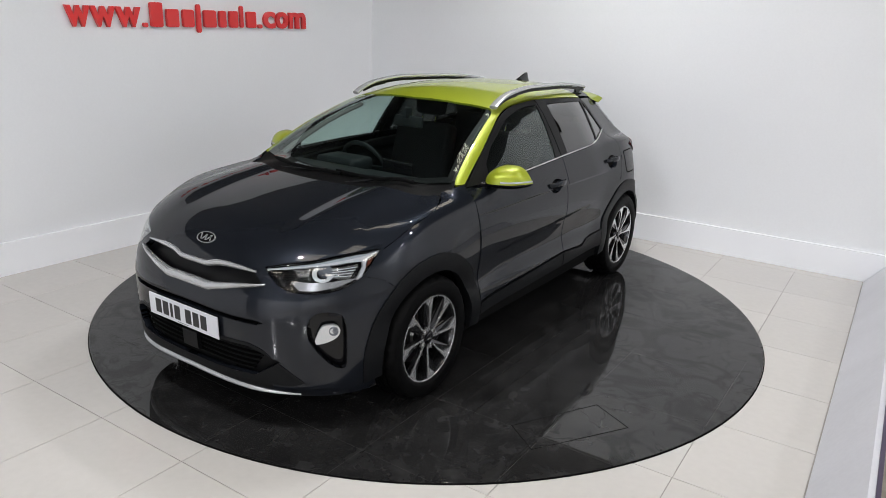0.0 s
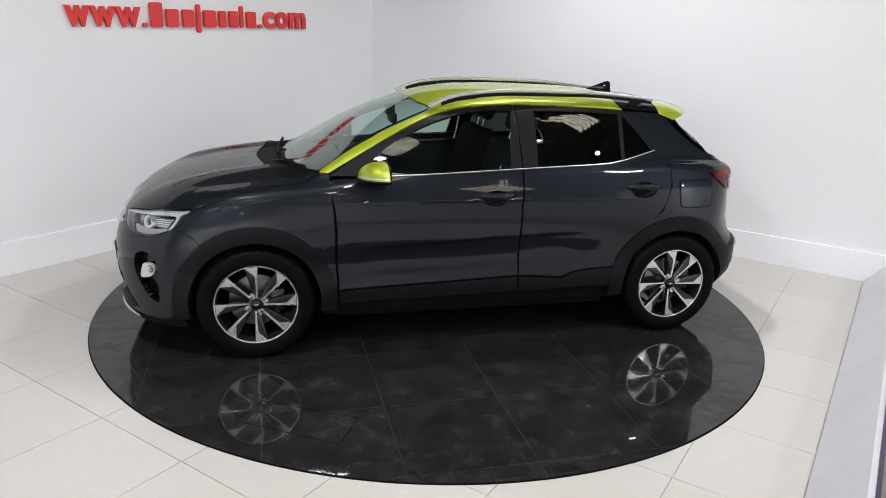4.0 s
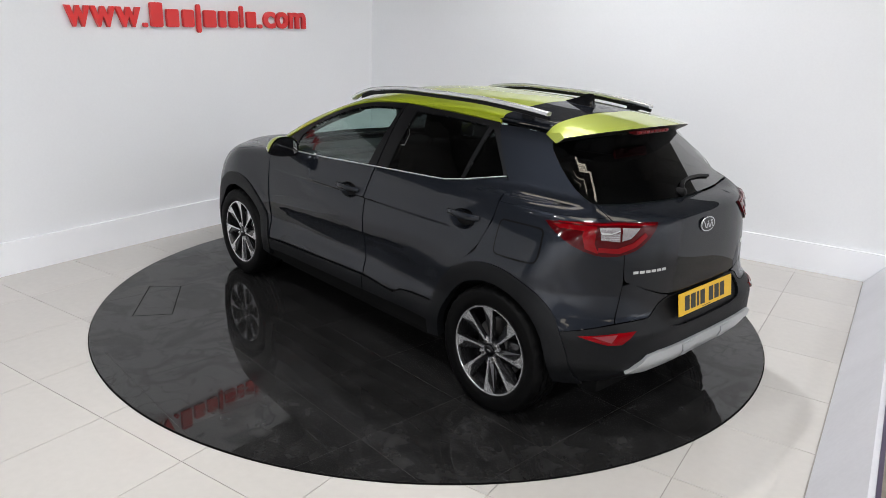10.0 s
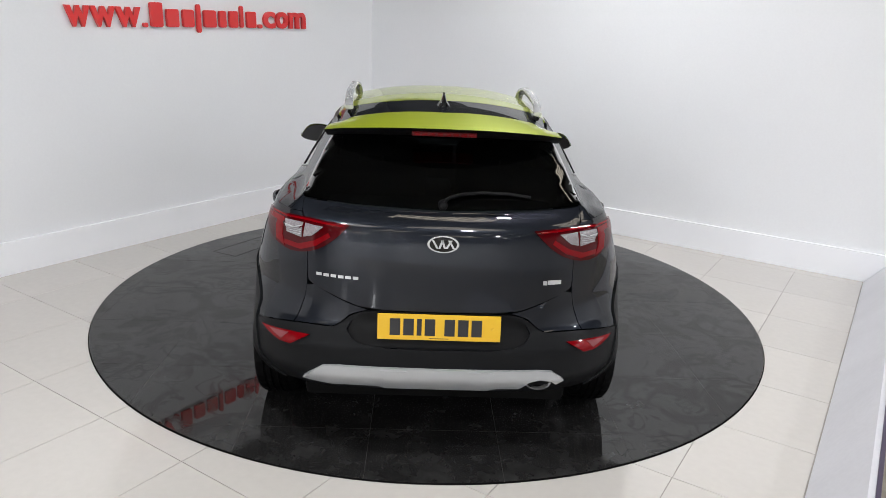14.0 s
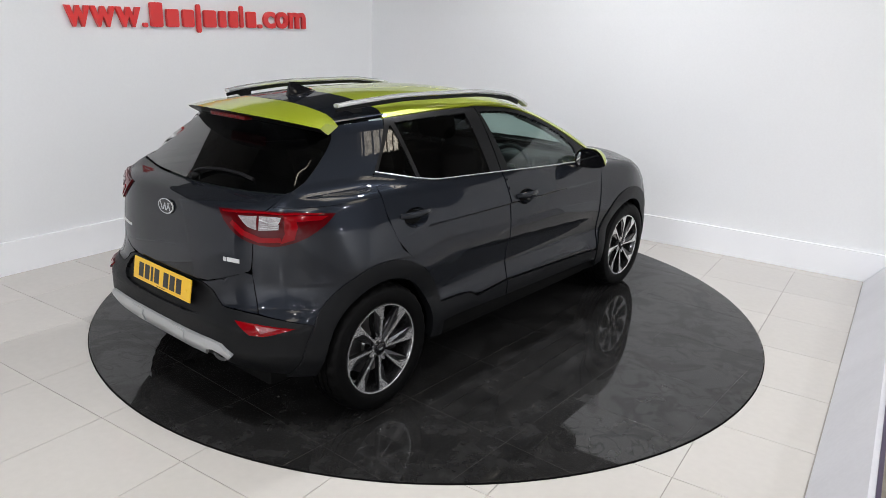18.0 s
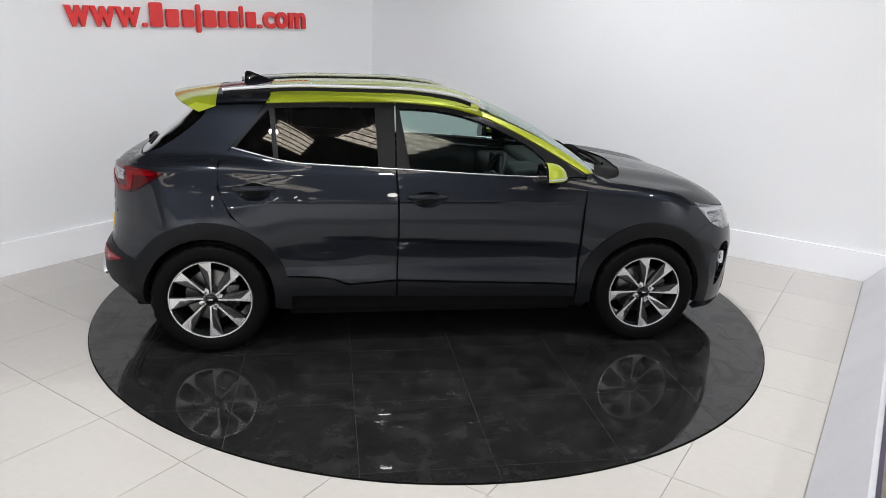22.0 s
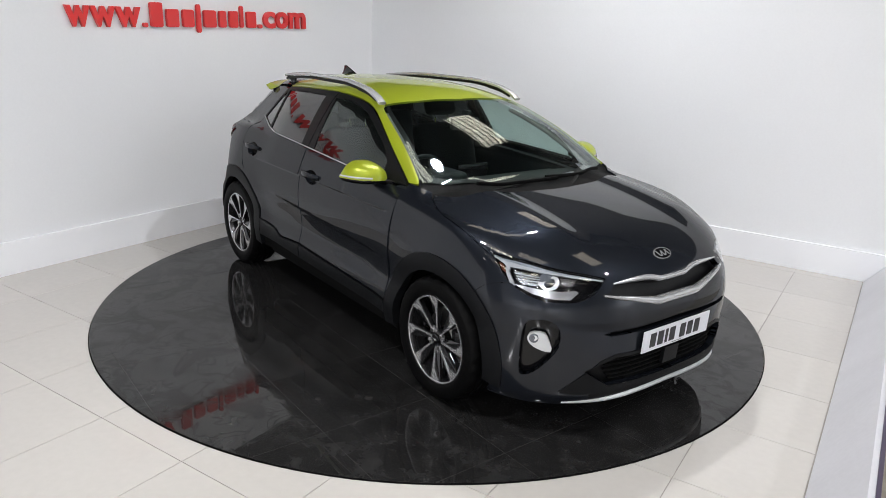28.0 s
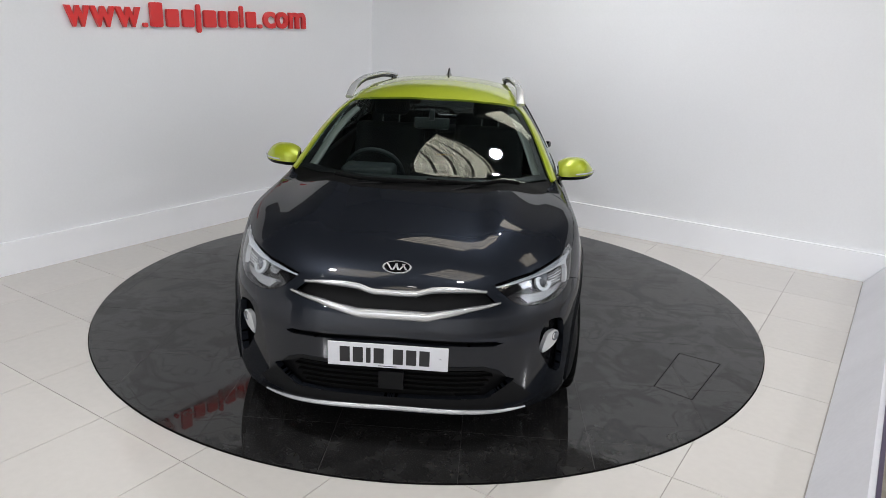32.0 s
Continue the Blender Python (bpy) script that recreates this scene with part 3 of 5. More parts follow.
# windscreen
screen_side = [(.842, .713), (.72, .678), (.615, .652), (.50, .625), (.38, .596), (.29, .572), (.21, .545), (.165, .515)]
half = [(1.03, 0), (1.0, .28), (.93, .53), (.842, .713)] + screen_side + [(.165, .515), (.212, .32), (.236, 0)]
outline = soften(half + [(x, -y) for x, y in half[-2:0:-1]], 1)
windscreen = panel("windscreen", GLASS, car, outline, from_top, "clear windscreen mirroring the ceiling", cell=.05, depth=.004, gap=.003)
windscreen.visible_shadow = False
border = shrunk(outline, .012)
inner = [(x * .93 + .035 if x > .5 else x - .012, y * .945) for x, y in border]
panel("screen_border", BLACK, car, border, from_top, "black printed border of the windscreen", holes=[inner], lift=-.005, cell=.08, depth=0, gap=0)

# roof skin
half = [(.241, 0), (.217, .32), (.168, .513), (.168, .513), (.05, .525), (-1.045, .515), (-1.045, .515), (-1.06, .3), (-1.065, 0)]
panel("roof", LIME, car, half + [(x, -y) for x, y in half[-2:0:-1]], from_top, "lime-green painted roof", lift=.002, cell=.05)
half = [(-1.065, 0), (-1.06, .3), (-1.045, .525), (-1.045, .525), (-1.375, .49), (-1.375, .49), (-1.40, 0)]
panel("roof_band", PAINT, car, half + [(x, -y) for x, y in half[-2:0:-1]], from_top, "dark grey band across the rear roof", lift=.002, cell=.05)

# lime pillar and roof side in one run
cant = [(.838, 1.050)] + top_edge(screen_side) + [(.12, 1.422), (.0, 1.446), (-.5, 1.462), (-1.04, 1.445), (-1.04, 1.445), (-1.070, 1.394), (-1.070, 1.394),
        (-.80, 1.411), (-.40, 1.420), (-.20, 1.416), (.0, 1.400), (.174, 1.358), (.338, 1.290), (.494, 1.211), (.622, 1.142), (.79, 1.050), (.79, 1.050), (.838, 1.050)]
pair("a_pillar", LIME, car, soften(cant, 1), from_side, "lime-green windscreen pillar and roof side", cell=.04, lift=.001, gap=.001)

# front wings
wing = [(.757, .44), (.757, .44), (.765, .56), (.768, .80), (.785, .975), (.792, 1.048), (.792, 1.048), (.838, 1.048)] + top_edge(hood_side)[::-1] + lamp_tail + wing_foot[1:] + [(1.42, .60), (1.42, .40), (.757, .40)]
pair("front_wing", PAINT, car, soften(wing, 1), from_side, holes=[HOLE_F], cell=(.03, .014), gap=.0012)

# doors
fd = [(.745, .40), (.745, .40), (.752, .56), (.755, .80), (.785, .975), (.80, 1.018), (.80, 1.018), (.50, 1.030), (.10, 1.047), (-.338, 1.068), (-.338, 1.068), (-.322, .80), (-.328, .437), (-.328, .437)]
CUP_F, CUP_R = (-.166, .910, .086, .045), (-1.122, .944, .088, .048)


def cup_outline(cup, k=1., n=24):
    x, z, a, b = cup
    return [(x + k * a * math.cos(2 * math.pi * i / n), z + k * b * math.sin(2 * math.pi * i / n)) for i in range(n)]


front_doors = pair("front_door", PAINT, car, soften(fd, 1), from_side, holes=[cup_outline(CUP_F)], cell=(.03, .011))
rd = [(-.334, .437), (-.334, .437), (-.328, .80), (-.344, 1.068), (-.344, 1.068), (-.90, 1.092), (-1.02, 1.11), (-1.245, 1.158), (-1.265, 1.15), (-1.315, 1.085), (-1.315, .968), (-1.25, .815), (-1.10, .70),
      (-.99, .56), (-.96, .47), (-.96, .47), (-.70, .455), (-.62, .415), (-.50, .425)]
rear_doors = pair("rear_door", PAINT, car, soften(rd, 1), from_side, holes=[HOLE_R, cup_outline(CUP_R)], cell=(.03, .011))
# lower cladding
sf = [(.745, .318), (.745, .392), (-.328, .430), (-.328, .336)]
pair("door_cladding", CLAD, car, corners(sf), from_side, "dark plastic strip along the door's foot", lift=.006, cell=.06)
sr = [(-.334, .336), (-.334, .430), (-.50, .418), (-.62, .408), (-.70, .448), (-.985, .468), (-.985, .352)]
pair("door_cladding", CLAD, car, corners(sr), from_side, "dark plastic strip along the door's foot", lift=.006, cell=.06)
sl = [(.83, .23), (.83, .312), (-1.0, .345), (-1.0, .25)]
pair("sill", DARK, car, corners(sl), from_side, lift=-.022, cell=.08)

# rear wings with the broad rear pillar
def from_core(q):
    """q: way round the cabin's rear from the middle of the back (0) to the left side; height."""
    q = np.asarray(q, float)
    th = q[:, 0] / .6
    s = np.stack([0 * th - 1.0, 0 * th, q[:, 1]], 1)
    return reach(s, np.stack([-np.cos(th), np.sin(th), 0 * th], 1), 1.2)


def core_lap(*pts):
    return [(.6 * math.atan2(y, -(x + 1.0)), z) for x, y, z in pts]


def side_core(pts):
    return core_lap(*[tuple(map(float, p)) for p in from_side(pts)])


glass_edge = eased(core_lap((-1.435, .545, 1.352), (-1.425, .565, 1.332), (-1.51, .606, 1.26), (-1.645, .635, 1.16), (-1.705, .632, 1.127), (-1.735, .602, 1.112)))
qp_up = (side_core([(-1.076, 1.387), (-1.20, 1.384), (-1.36, 1.372)]) + glass_edge + core_lap((-1.80, .592, 1.065))
    + side_core([(-1.70, 1.065), (-1.55, 1.065), (-1.316, 1.065), (-1.316, 1.085), (-1.266, 1.15), (-1.20, 1.225)]))
qp_low = [(-1.316, .80, 1.065), (-1.316, .80, .968), (-1.25, .8, .815), (-1.12, .8, .72), (-1.02, .8, .58), (-1.02, .8, .50), (-1.72, .85, .50), (-1.764, .825, .562), (-1.856, .74, .584), (-1.923, .632, .603), (-1.93, .604, .70), (-1.91, .576, .765),
          (-1.91, .576, .80), (-1.90, .576, .93), (-1.865, .578, 1.03), (-1.80, .592, 1.065)]
for flip in (False, True):
    s = Sheet()
    s.add(qp_up, from_core, cell=.03, gap=.0006, flip_side=flip)
    s.add(corners(lap(*qp_low)), around, holes=[lap_side(HOLE_R)], cell=(.026, .014), gap=.0005, flip_side=flip)
    link("rear_wing", s.mesh("rear_wing"), PAINT, car, "dark grey rear wing with a broad rear pillar")

# tailgate
tg = [(-1.82, 0, 1.087), (-1.79, .35, 1.092), (-1.75, .54, 1.103), (-1.737, .598, 1.110), (-1.862, .574, 1.03), (-1.90, .572, .93), (-1.91, .572, .80), (-1.91, .556, .778), (-1.964, .427, .731), (-1.98, .30, .693), (-1.985, .0, .690)]
half = lap(*tg)
mid = way_round(-1.99, 0.0001)
s = Sheet()
s.add(soften(corners(half[:1]) + half[1:3] + corners(half[3:5]) + half[5:-1] + corners(half[-1:]), 1), around, cell=(.03, .014), both=True, gap=.0006)
tailgate = link("tailgate", s.mesh("tailgate"), PAINT, car)
# rear glass
half = core_lap((-1.49, 0, 1.372), (-1.475, .35, 1.366)) + glass_edge + core_lap((-1.78, .40, 1.099), (-1.82, 0, 1.091))
rear_glass = panel("rear_window", PRIVACY, car, half + [(-a, z) for a, z in half[-2:0:-1]], from_core, "dark privacy glass in the tailgate", cell=.05, depth=.004, lift=.001, gap=.001)
rear_glass.visible_shadow = False

# side windows, frames
fw = [(.555, 1.034), (.555, 1.034), (.535, 1.125), (.535, 1.125), (.44, 1.203), (.33, 1.255), (.20, 1.314), (.02, 1.366), (-.15, 1.386), (-.315, 1.388), (-.315, 1.388), (-.262, 1.068), (-.262, 1.068)]
rw = [(-.44, 1.076), (-.44, 1.076), (-.455, 1.388), (-.455, 1.388), (-.80, 1.385), (-1.02, 1.372), (-1.02, 1.372), (-.995, 1.108), (-.995, 1.108), (-.90, 1.096)]
qw = [(-1.02, 1.118), (-1.02, 1.118), (-1.045, 1.362), (-1.06, 1.362), (-1.23, 1.168), (-1.228, 1.158)]
for nm, o, g in (("front_window", fw, GLASS), ("rear_window", rw, PRIVACY), ("quarter_window", qw, PRIVACY)):
    for ob in pair(nm, g, car, soften(o, 1), from_side, lift=-.006, depth=.003, cell=.06):
        ob.visible_shadow = False
frame_f = [(.785, 1.034), (.785, 1.034), (.622, 1.139), (.494, 1.208), (.338, 1.287), (.174, 1.355), (.0, 1.397), (-.20, 1.413), (-.335, 1.420), (-.335, 1.420), (-.340, 1.070), (-.340, 1.070), (.10, 1.049), (.50, 1.032)]
frame_r = [(-.345, 1.072), (-.345, 1.072), (-.340, 1.420), (-.340, 1.420), (-.80, 1.410), (-1.066, 1.396), (-1.066, 1.396), (-1.262, 1.155), (-1.25, 1.150), (-1.02, 1.112), (-.90, 1.094)]
pair("window_frame", BLACK, car, soften(frame_f, 1), from_side, "black window frame", holes=[soften(fw, 1)], cell=.08, lift=-.001, depth=.02)
pair("window_frame", BLACK, car, soften(frame_r, 1), from_side, "black window frame", holes=[soften(rw, 1), soften(qw, 1)], cell=.08, lift=-.001, depth=.02)

# lower shell behind the panels, underbody
shell = [(-1.80, .26), (-1.85, .95), (-1.70, 1.04), (.80, .995), (1.40, .88), (1.66, .70), (1.66, .24)]
pair("inner_shell", DARK, car, shell, from_side, lift=-.022, holes=[ring_hole(ARCH_F, WHEEL_Z, .37), ring_hole(ARCH_R, WHEEL_Z, .37)], cell=.10, depth=.02)
bm = bmesh.new()
box(bm, -1.85, 1.80, -.60, .60, .20, .60, .03)
box(bm, -.95, .76, -.79, .79, .20, .55, .03)
box(bm, 1.50, 1.955, -.28, .28, .197, .30, .01)
box(bm, 1.50, 1.90, -.48, .48, .198, .30, .01)
box(bm, 1.50, 1.82, -.60, .60, .199, .30, .01)
part("underbody", bm, DARK, car)

# front bumper
half = lap((1.935, 0, .798), (1.92, .20, .797), (1.908, .34, .796), (1.889, .422, .795)) + lamp_low[::-1] + side_lap(wing_foot[1:]) + lap((1.43, .85, .50), (1.43, .80, .205), (1.75, .74, .19), (1.90, .52, .19), (1.965, 0, .195))
grille_hole = [(0, .757), (.06, .757), (.20, .775), (.385, .768), (.45, .712), (.33, .688), (.185, .669), (.06, .652), (0, .652)]
intake_hole = [(0, .43), (.40, .43), (.50, .39), (.54, .37), (.42, .288), (0, .280)]
slot_hole = [(0, .572), (.44, .563), (.475, .552), (.44, .540), (0, .549)]
fog_hole = shrunk(soften(lap((1.722, .752, .606), (1.765, .715, .622), (1.81, .676, .622), (1.848, .638, .590), (1.855, .630, .50), (1.83, .658, .43), (1.77, .715, .338), (1.72, .757, .322), (1.708, .765, .36), (1.708, .765, .53)), 1), .008)


def on_nose(pts):
    """(y, z) on the nose as (way round, height)."""
    out = []
    for y, z in pts:
        x = float(NOSE(z)) - DROP * (abs(y) / .74) ** 3.5
        out.append((way_round(x, y), z))
    return out


s = Sheet()
s.add(half, around,
      holes=[on_nose(grille_hole), on_nose(intake_hole), on_nose(slot_hole), fog_hole, lap_side(HOLE_F)], cell=(.035, .018), both=True, gap=.001, depth=.03)
bumper = link("front_bumper", s.mesh("front_bumper"), PAINT, car)
s = Sheet()
back = [(0, .80), (.45, .80), (.62, .70), (.66, .45), (.60, .22), (0, .20)]
s.add(on_nose(back), around, cell=.08, both=True, gap=0, lift=-.045, depth=0)
link("grille_backing", s.mesh("grille_backing"), BLACK, car, "black mesh behind the grille")
pair("fog_pocket", GLOSS, car, shrunk(fog_hole, -.015), around, "black hollow round the fog lamp", lift=-.045, cell=.05, depth=0)
s = Sheet()
around_intake = [(0, .445), (.40, .447), (.465, .424), (.56, .335), (.625, .268), (.57, .248), (.30, .262), (0, .262)]
s.add(on_nose(around_intake), around, holes=[on_nose(intake_hole)], cell=.05, both=True, gap=0, lift=.003, depth=.006)
link("intake_surround", s.mesh("intake_surround"), CLAD, car, "dark plastic frame round the lower intake")

def on_tail(pts):
    out = []
    for y, z in pts:
        x = float(TAIL(z) + tail_curve(abs(y), z))
        out.append((way_round(x, y), z))
    return out


# rear bumper: matte lower part
rb = [(-1.985, 0, .686), (-1.985, .30, .688), (-1.99, .375, .662), (-1.99, .42, .622), (-1.985, .455, .606), (-1.965, .524, .606), (-1.923, .628, .600), (-1.856, .74, .582), (-1.764, .825, .560), (-1.72, .85, .50), (-1.70, .85, .31), (-1.90, .66, .30), (-1.97, .35, .30), (-1.97, 0, .30)]
half = lap(*rb)
recess_half = [(0, .682), (.27, .682), (.325, .668), (.375, .635), (.392, .604), (.37, .572), (.324, .551), (.228, .539), (0, .534)]
s = Sheet()
s.add(soften(corners(half[:1]) + half[1:8] + corners(half[8:11]) + half[11:-1] + corners(half[-1:]), 1), around, holes=[lap_side(HOLE_R), on_tail(recess_half)], cell=.045, both=True, gap=.0006, depth=.02)
link("rear_bumper", s.mesh("rear_bumper"), CLAD, car, "dark grey plastic rear bumper")
pair("bumper_upper", PAINT, car, soften(corners(lap((-1.985, .304, .690), (-1.964, .427, .727), (-1.93, .545, .774), (-1.905, .572, .765), (-1.93, .60, .70), (-1.926, .628, .603), (-1.965, .524, .609), (-1.985, .455, .609), (-1.99, .424, .625), (-1.99, .379, .665))), 1),
     around, "painted upper edge of the rear bumper", cell=.035, gap=.0006, depth=.012)

# wheel-arch trims
for cx, a0, a1 in ((ARCH_F, -12, 188), (ARCH_R, -8, 186)):
    ring = arc_pts(cx, WHEEL_Z + .01, .448, a0, a1, 26) + arc_pts(cx, WHEEL_Z + .01, .358, a1, a0, 26)
    pair("arch_trim", CLAD, car, ring, from_side, "dark plastic wheel-arch trim", lift=.008, depth=.05, gap=0, cell=.06)

# headlamps
lamp_rim = [(float(p[0]), float(p[1]), float(p[2]) - .004) for p in from_top(lamp_top)]
hl = lap(*lamp_rim) + side_lap(lamp_tail)[1:] + lamp_low[1:]
for flip in (False, True):
    lamp = link("headlamp", Sheet().add(shrunk(hl, -.006), around, lift=-.045, depth=0, cell=.04, gap=0, flip_side=flip).mesh("headlamp"), GLOSS, car, "headlamp with dark housing, projector and bright light strip")
    drl = lap(*[(x, y, z - .005) for x, y, z in lamp_rim[2:-1]], (1.492, .790, .866), (1.570, .764, .834), (1.588, .766, .824), (1.603, .772, .79), (1.628, .773, .757), (1.652, .762, .746), (1.610, .763, .803), (1.603, .752, .822), (1.66, .719, .822), (1.744, .648, .811), (1.81, .571, .803), (1.878, .440, .789))
    link("light_strip", Sheet().add(drl, around, lift=-.010, depth=.02, cell=.03, gap=0, flip_side=flip).mesh("light_strip"), CLEAR_LENS, lamp, "white daytime light strip")
    ribbed = lap((1.622, .752, .815), (1.735, .660, .806), (1.742, .686, .760), (1.672, .744, .754))
    link("reflector", Sheet().add(ribbed, around, lift=-.032, depth=.01, cell=.03, gap=0, flip_side=flip).mesh("reflector"), BRIGHT, lamp, "bright ribbed reflector bowl")
    for k in range(4):
        u = .14 + .22 * k
        a, b = (1.622 + .05 * u, .752 - .008 * u, .812 - .056 * u), (1.735 + .007 * u, .660 + .026 * u, .803 - .044 * u)
        rib = lap(a, b, (b[0], b[1], b[2] - .004), (a[0], a[1], a[2] - .004))
        link("rib", Sheet().add(rib, around, lift=-.022, depth=.01, cell=.03, gap=0, flip_side=flip).mesh("rib"), CLEAR_LENS, lamp)
    am = lap((1.548, .783, .838), (1.572, .768, .830), (1.600, .773, .792), (1.578, .785, .806))
    link("indicator", Sheet().add(am, around, lift=-.024, depth=.01, cell=.03, gap=0, flip_side=flip).mesh("indicator"), AMBER, lamp, "amber indicator")
    low = lap((1.641, .768, .752), (1.727, .715, .720), (1.80, .652, .706), (1.848, .592, .707), (1.862, .553, .738), (1.848, .563, .746), (1.809, .622, .740), (1.752, .683, .742), (1.686, .737, .750))
    link("bezel", Sheet().add(low, around, lift=-.024, depth=.02, cell=.03, gap=0, flip_side=flip).mesh("bezel"), BRIGHT_DARK, lamp, "smoked grey lower reflector")
    small = lap((1.788, .606, .802), (1.834, .540, .797), (1.834, .572, .764), (1.806, .609, .770))
    link("reflector", Sheet().add(small, around, lift=-.032, depth=.01, cell=.03, gap=0, flip_side=flip).mesh("reflector"), BRIGHT, lamp, "small faceted inner reflector")
    u_out = soften(lap((1.760, .633, .808), (1.782, .613, .800), (1.799, .622, .768), (1.789, .646, .743), (1.757, .678, .741), (1.730, .695, .766), (1.728, .690, .780), (1.740, .678, .772)), 1)
    u_in = soften(lap((1.766, .642, .797), (1.774, .632, .792), (1.782, .637, .770), (1.775, .655, .754), (1.759, .672, .753), (1.748, .675, .770), (1.756, .660, .786)), 1)
    link("ring", Sheet().add(u_out, around, holes=[u_in], lift=-.014, depth=.014, cell=.02, gap=0, flip_side=flip).mesh("ring"), BRIGHT_RING, lamp, "bright ring round the projector")
    sgn = -1 if flip else 1
    bm = bmesh.new()
    lathe(bm, [(.036, .030), (.035, .008), (.024, -.003), (.012, -.008), (.001, -.010)], 28)
    ball = part("projector", bm, GLASS_BALL, lamp, "round projector lens")
    ball.matrix_basis = Matrix.Translation((1.738, sgn * .645, .777)) @ Matrix.Rotation(radians(sgn * 36), 4, "Z") @ Matrix.Rotation(radians(90), 4, "Z")
    cover = link("lens", Sheet().add(hl, around, lift=.001, depth=.006, cell=.03, gap=.001, flip_side=flip).mesh("lens"), LENS, lamp, "clear headlamp cover")
    cover.visible_shadow = False

# grille: two satin bars, lower mesh slats, plate, badge


def nose_bar(name, mat, pts, height, lift, parent=car, label="", depth=.02):
    """A bar across the nose along (y, z) points of its left half."""
    up = [(y, z + height(y) / 2) for y, z in pts]
    dn = [(y, z - height(y) / 2) for y, z in pts]
    s = Sheet()
    s.add(on_nose(up + dn[::-1]), around, cell=.03, lift=lift, depth=depth, gap=0, both=True)
    return link(name, s.mesh(name), mat, parent, label)




def moulding(name, mat, pts, height, proud, parent=car, label="", crest=.35):
    """A rounded bar across the nose along (y, z) points of its left half; its crest lies above the middle."""
    ys, zs = [p[0] for p in pts], [p[1] for p in pts]
    line = curve(ys, zs)
    n = 64
    across = [ys[-1] * math.sin(math.pi / 2 * (2 * i / n - 1)) for i in range(n + 1)]
    q = around(on_nose([(abs(y), float(line(abs(y))) + height(abs(y)) * (.5 - k / 8)) for y in across for k in range(9)]))
    d = outward(q)
    bm, rings = bmesh.new(), []
    for i, y in enumerate(across):
        ring = []
        for k in range(9):
            u = k / 8
            rise = proud * min(1., height(abs(y)) / .02) * (1 - abs((u - crest) / (crest if u < crest else 1 - crest)) ** 2.4) - .010 * (k in (0, 8))
            x, w, z = q[i * 9 + k] + d[i * 9 + k] * rise
            ring.append(bm.verts.new((x, w if y > 0 else -w, z)))
        rings.append(ring)
    for a, b in zip(rings, rings[1:]):
        for k in range(8):
            bm.faces.new((a[k], b[k], b[k + 1], a[k + 1]))
        bm.faces.new((a[8], b[8], b[0], a[0]))
    bm.faces.new(rings[0])
    bm.faces.new(rings[-1][::-1])
    bmesh.ops.recalc_face_normals(bm, faces=bm.faces)
    return part(name, bm, mat, parent, label)


moulding("grille_bar", GRILLE, [(0, .751), (.09, .752), (.125, .760), (.165, .769), (.24, .773), (.31, .772), (.395, .767)], lambda y: .026 * max(.4, 1 - (y / .44) ** 3), .012, car, "satin silver upper grille bar")
moulding("grille_bar", GRILLE, [(0, .664), (.10, .664), (.145, .663), (.175, .669), (.232, .680), (.33, .700), (.40, .711), (.455, .722)], lambda y: .045 if y < .13 else .045 - .034 * (y - .13) / .325, .016, car, "satin silver lower grille bar")
for z in (.305, .33, .355, .38, .405):
    nose_bar("grille_slat", DARK, [(0, z), (.2, z), (.40 + (z - .305) * .7, z)], lambda y: .007, -.026, car)
nose_bar("radar_cover", CLAD, [(0, .36), (.055, .36)], lambda y: .085, -.006, car, "square black sensor cover")
moulding("front_lip", SILVER, [(0, .224), (.2, .221), (.4, .215), (.52, .209), (.60, .204)], lambda y: .027 * max(.3, 1 - (y / .66) ** 3), .014, car, "silver strip under the front bumper", .45)
nose_bar("lower_spoiler", BLACK, [(0, .255), (.3, .252), (.5, .245)], lambda y: .03, .002, car)

for flip in (False, True):
    fog = link("fog_lamp", Sheet().add(soften(lap((1.735, .745, .515), (1.748, .735, .548), (1.796, .694, .550), (1.812, .680, .525), (1.830, .662, .458), (1.80, .69, .458), (1.755, .73, .480)), 1), around, lift=-.010, depth=.02, cell=.03, gap=0, flip_side=flip).mesh("fog_lamp"), SATIN, car, "fog lamp in a bright bezel")
    bm = bmesh.new()
    lathe(bm, [(.022, .02), (.022, -.004), (.018, -.005), (.012, -.001), (.001, -.003)], 24)
    bulb = part("lens", bm, GLASS_BALL, fog, "round fog lens")
    bulb.matrix_basis = Matrix.Translation((1.757, (-1 if flip else 1) * .716, .520)) @ Matrix.Rotation(radians((-1 if flip else 1) * 40), 4, "Z") @ Matrix.Rotation(radians(90), 4, "Z")


def number_plate(name, mat, m, label):
    """A plate in its own x (width), y (height), z (thickness) frame; its characters are plain bars."""
    bm = bmesh.new()
    box(bm, -.26, .26, -.0555, .0555, 0, .006, .002)
    plate = part(name, bm, mat, car, label, False)
    plate.matrix_basis = m
    x = -.208
    for k in range(7):
        if k == 4:
            x += .026
        wide = .020 if k == 2 else .044
        bm = fresh_box(x, x + wide, -.036, .036, .0055, .0068)
        part("mark", bm, INK, plate, "", False)
        x += wide + .013
    part("maker_strip", fresh_box(-.04, .04, -.049, -.046, .0055, .0066), INK, plate, "", False)
    for k in (-.155, .155):
        bm = bmesh.new()
        bmesh.ops.create_cone(bm, cap_ends=True, segments=12, radius1=.006, radius2=.005, depth=.003, matrix=Matrix.Translation((k * 1.45, 0, .0068)))
        part("screw_cap", bm, mat, plate)


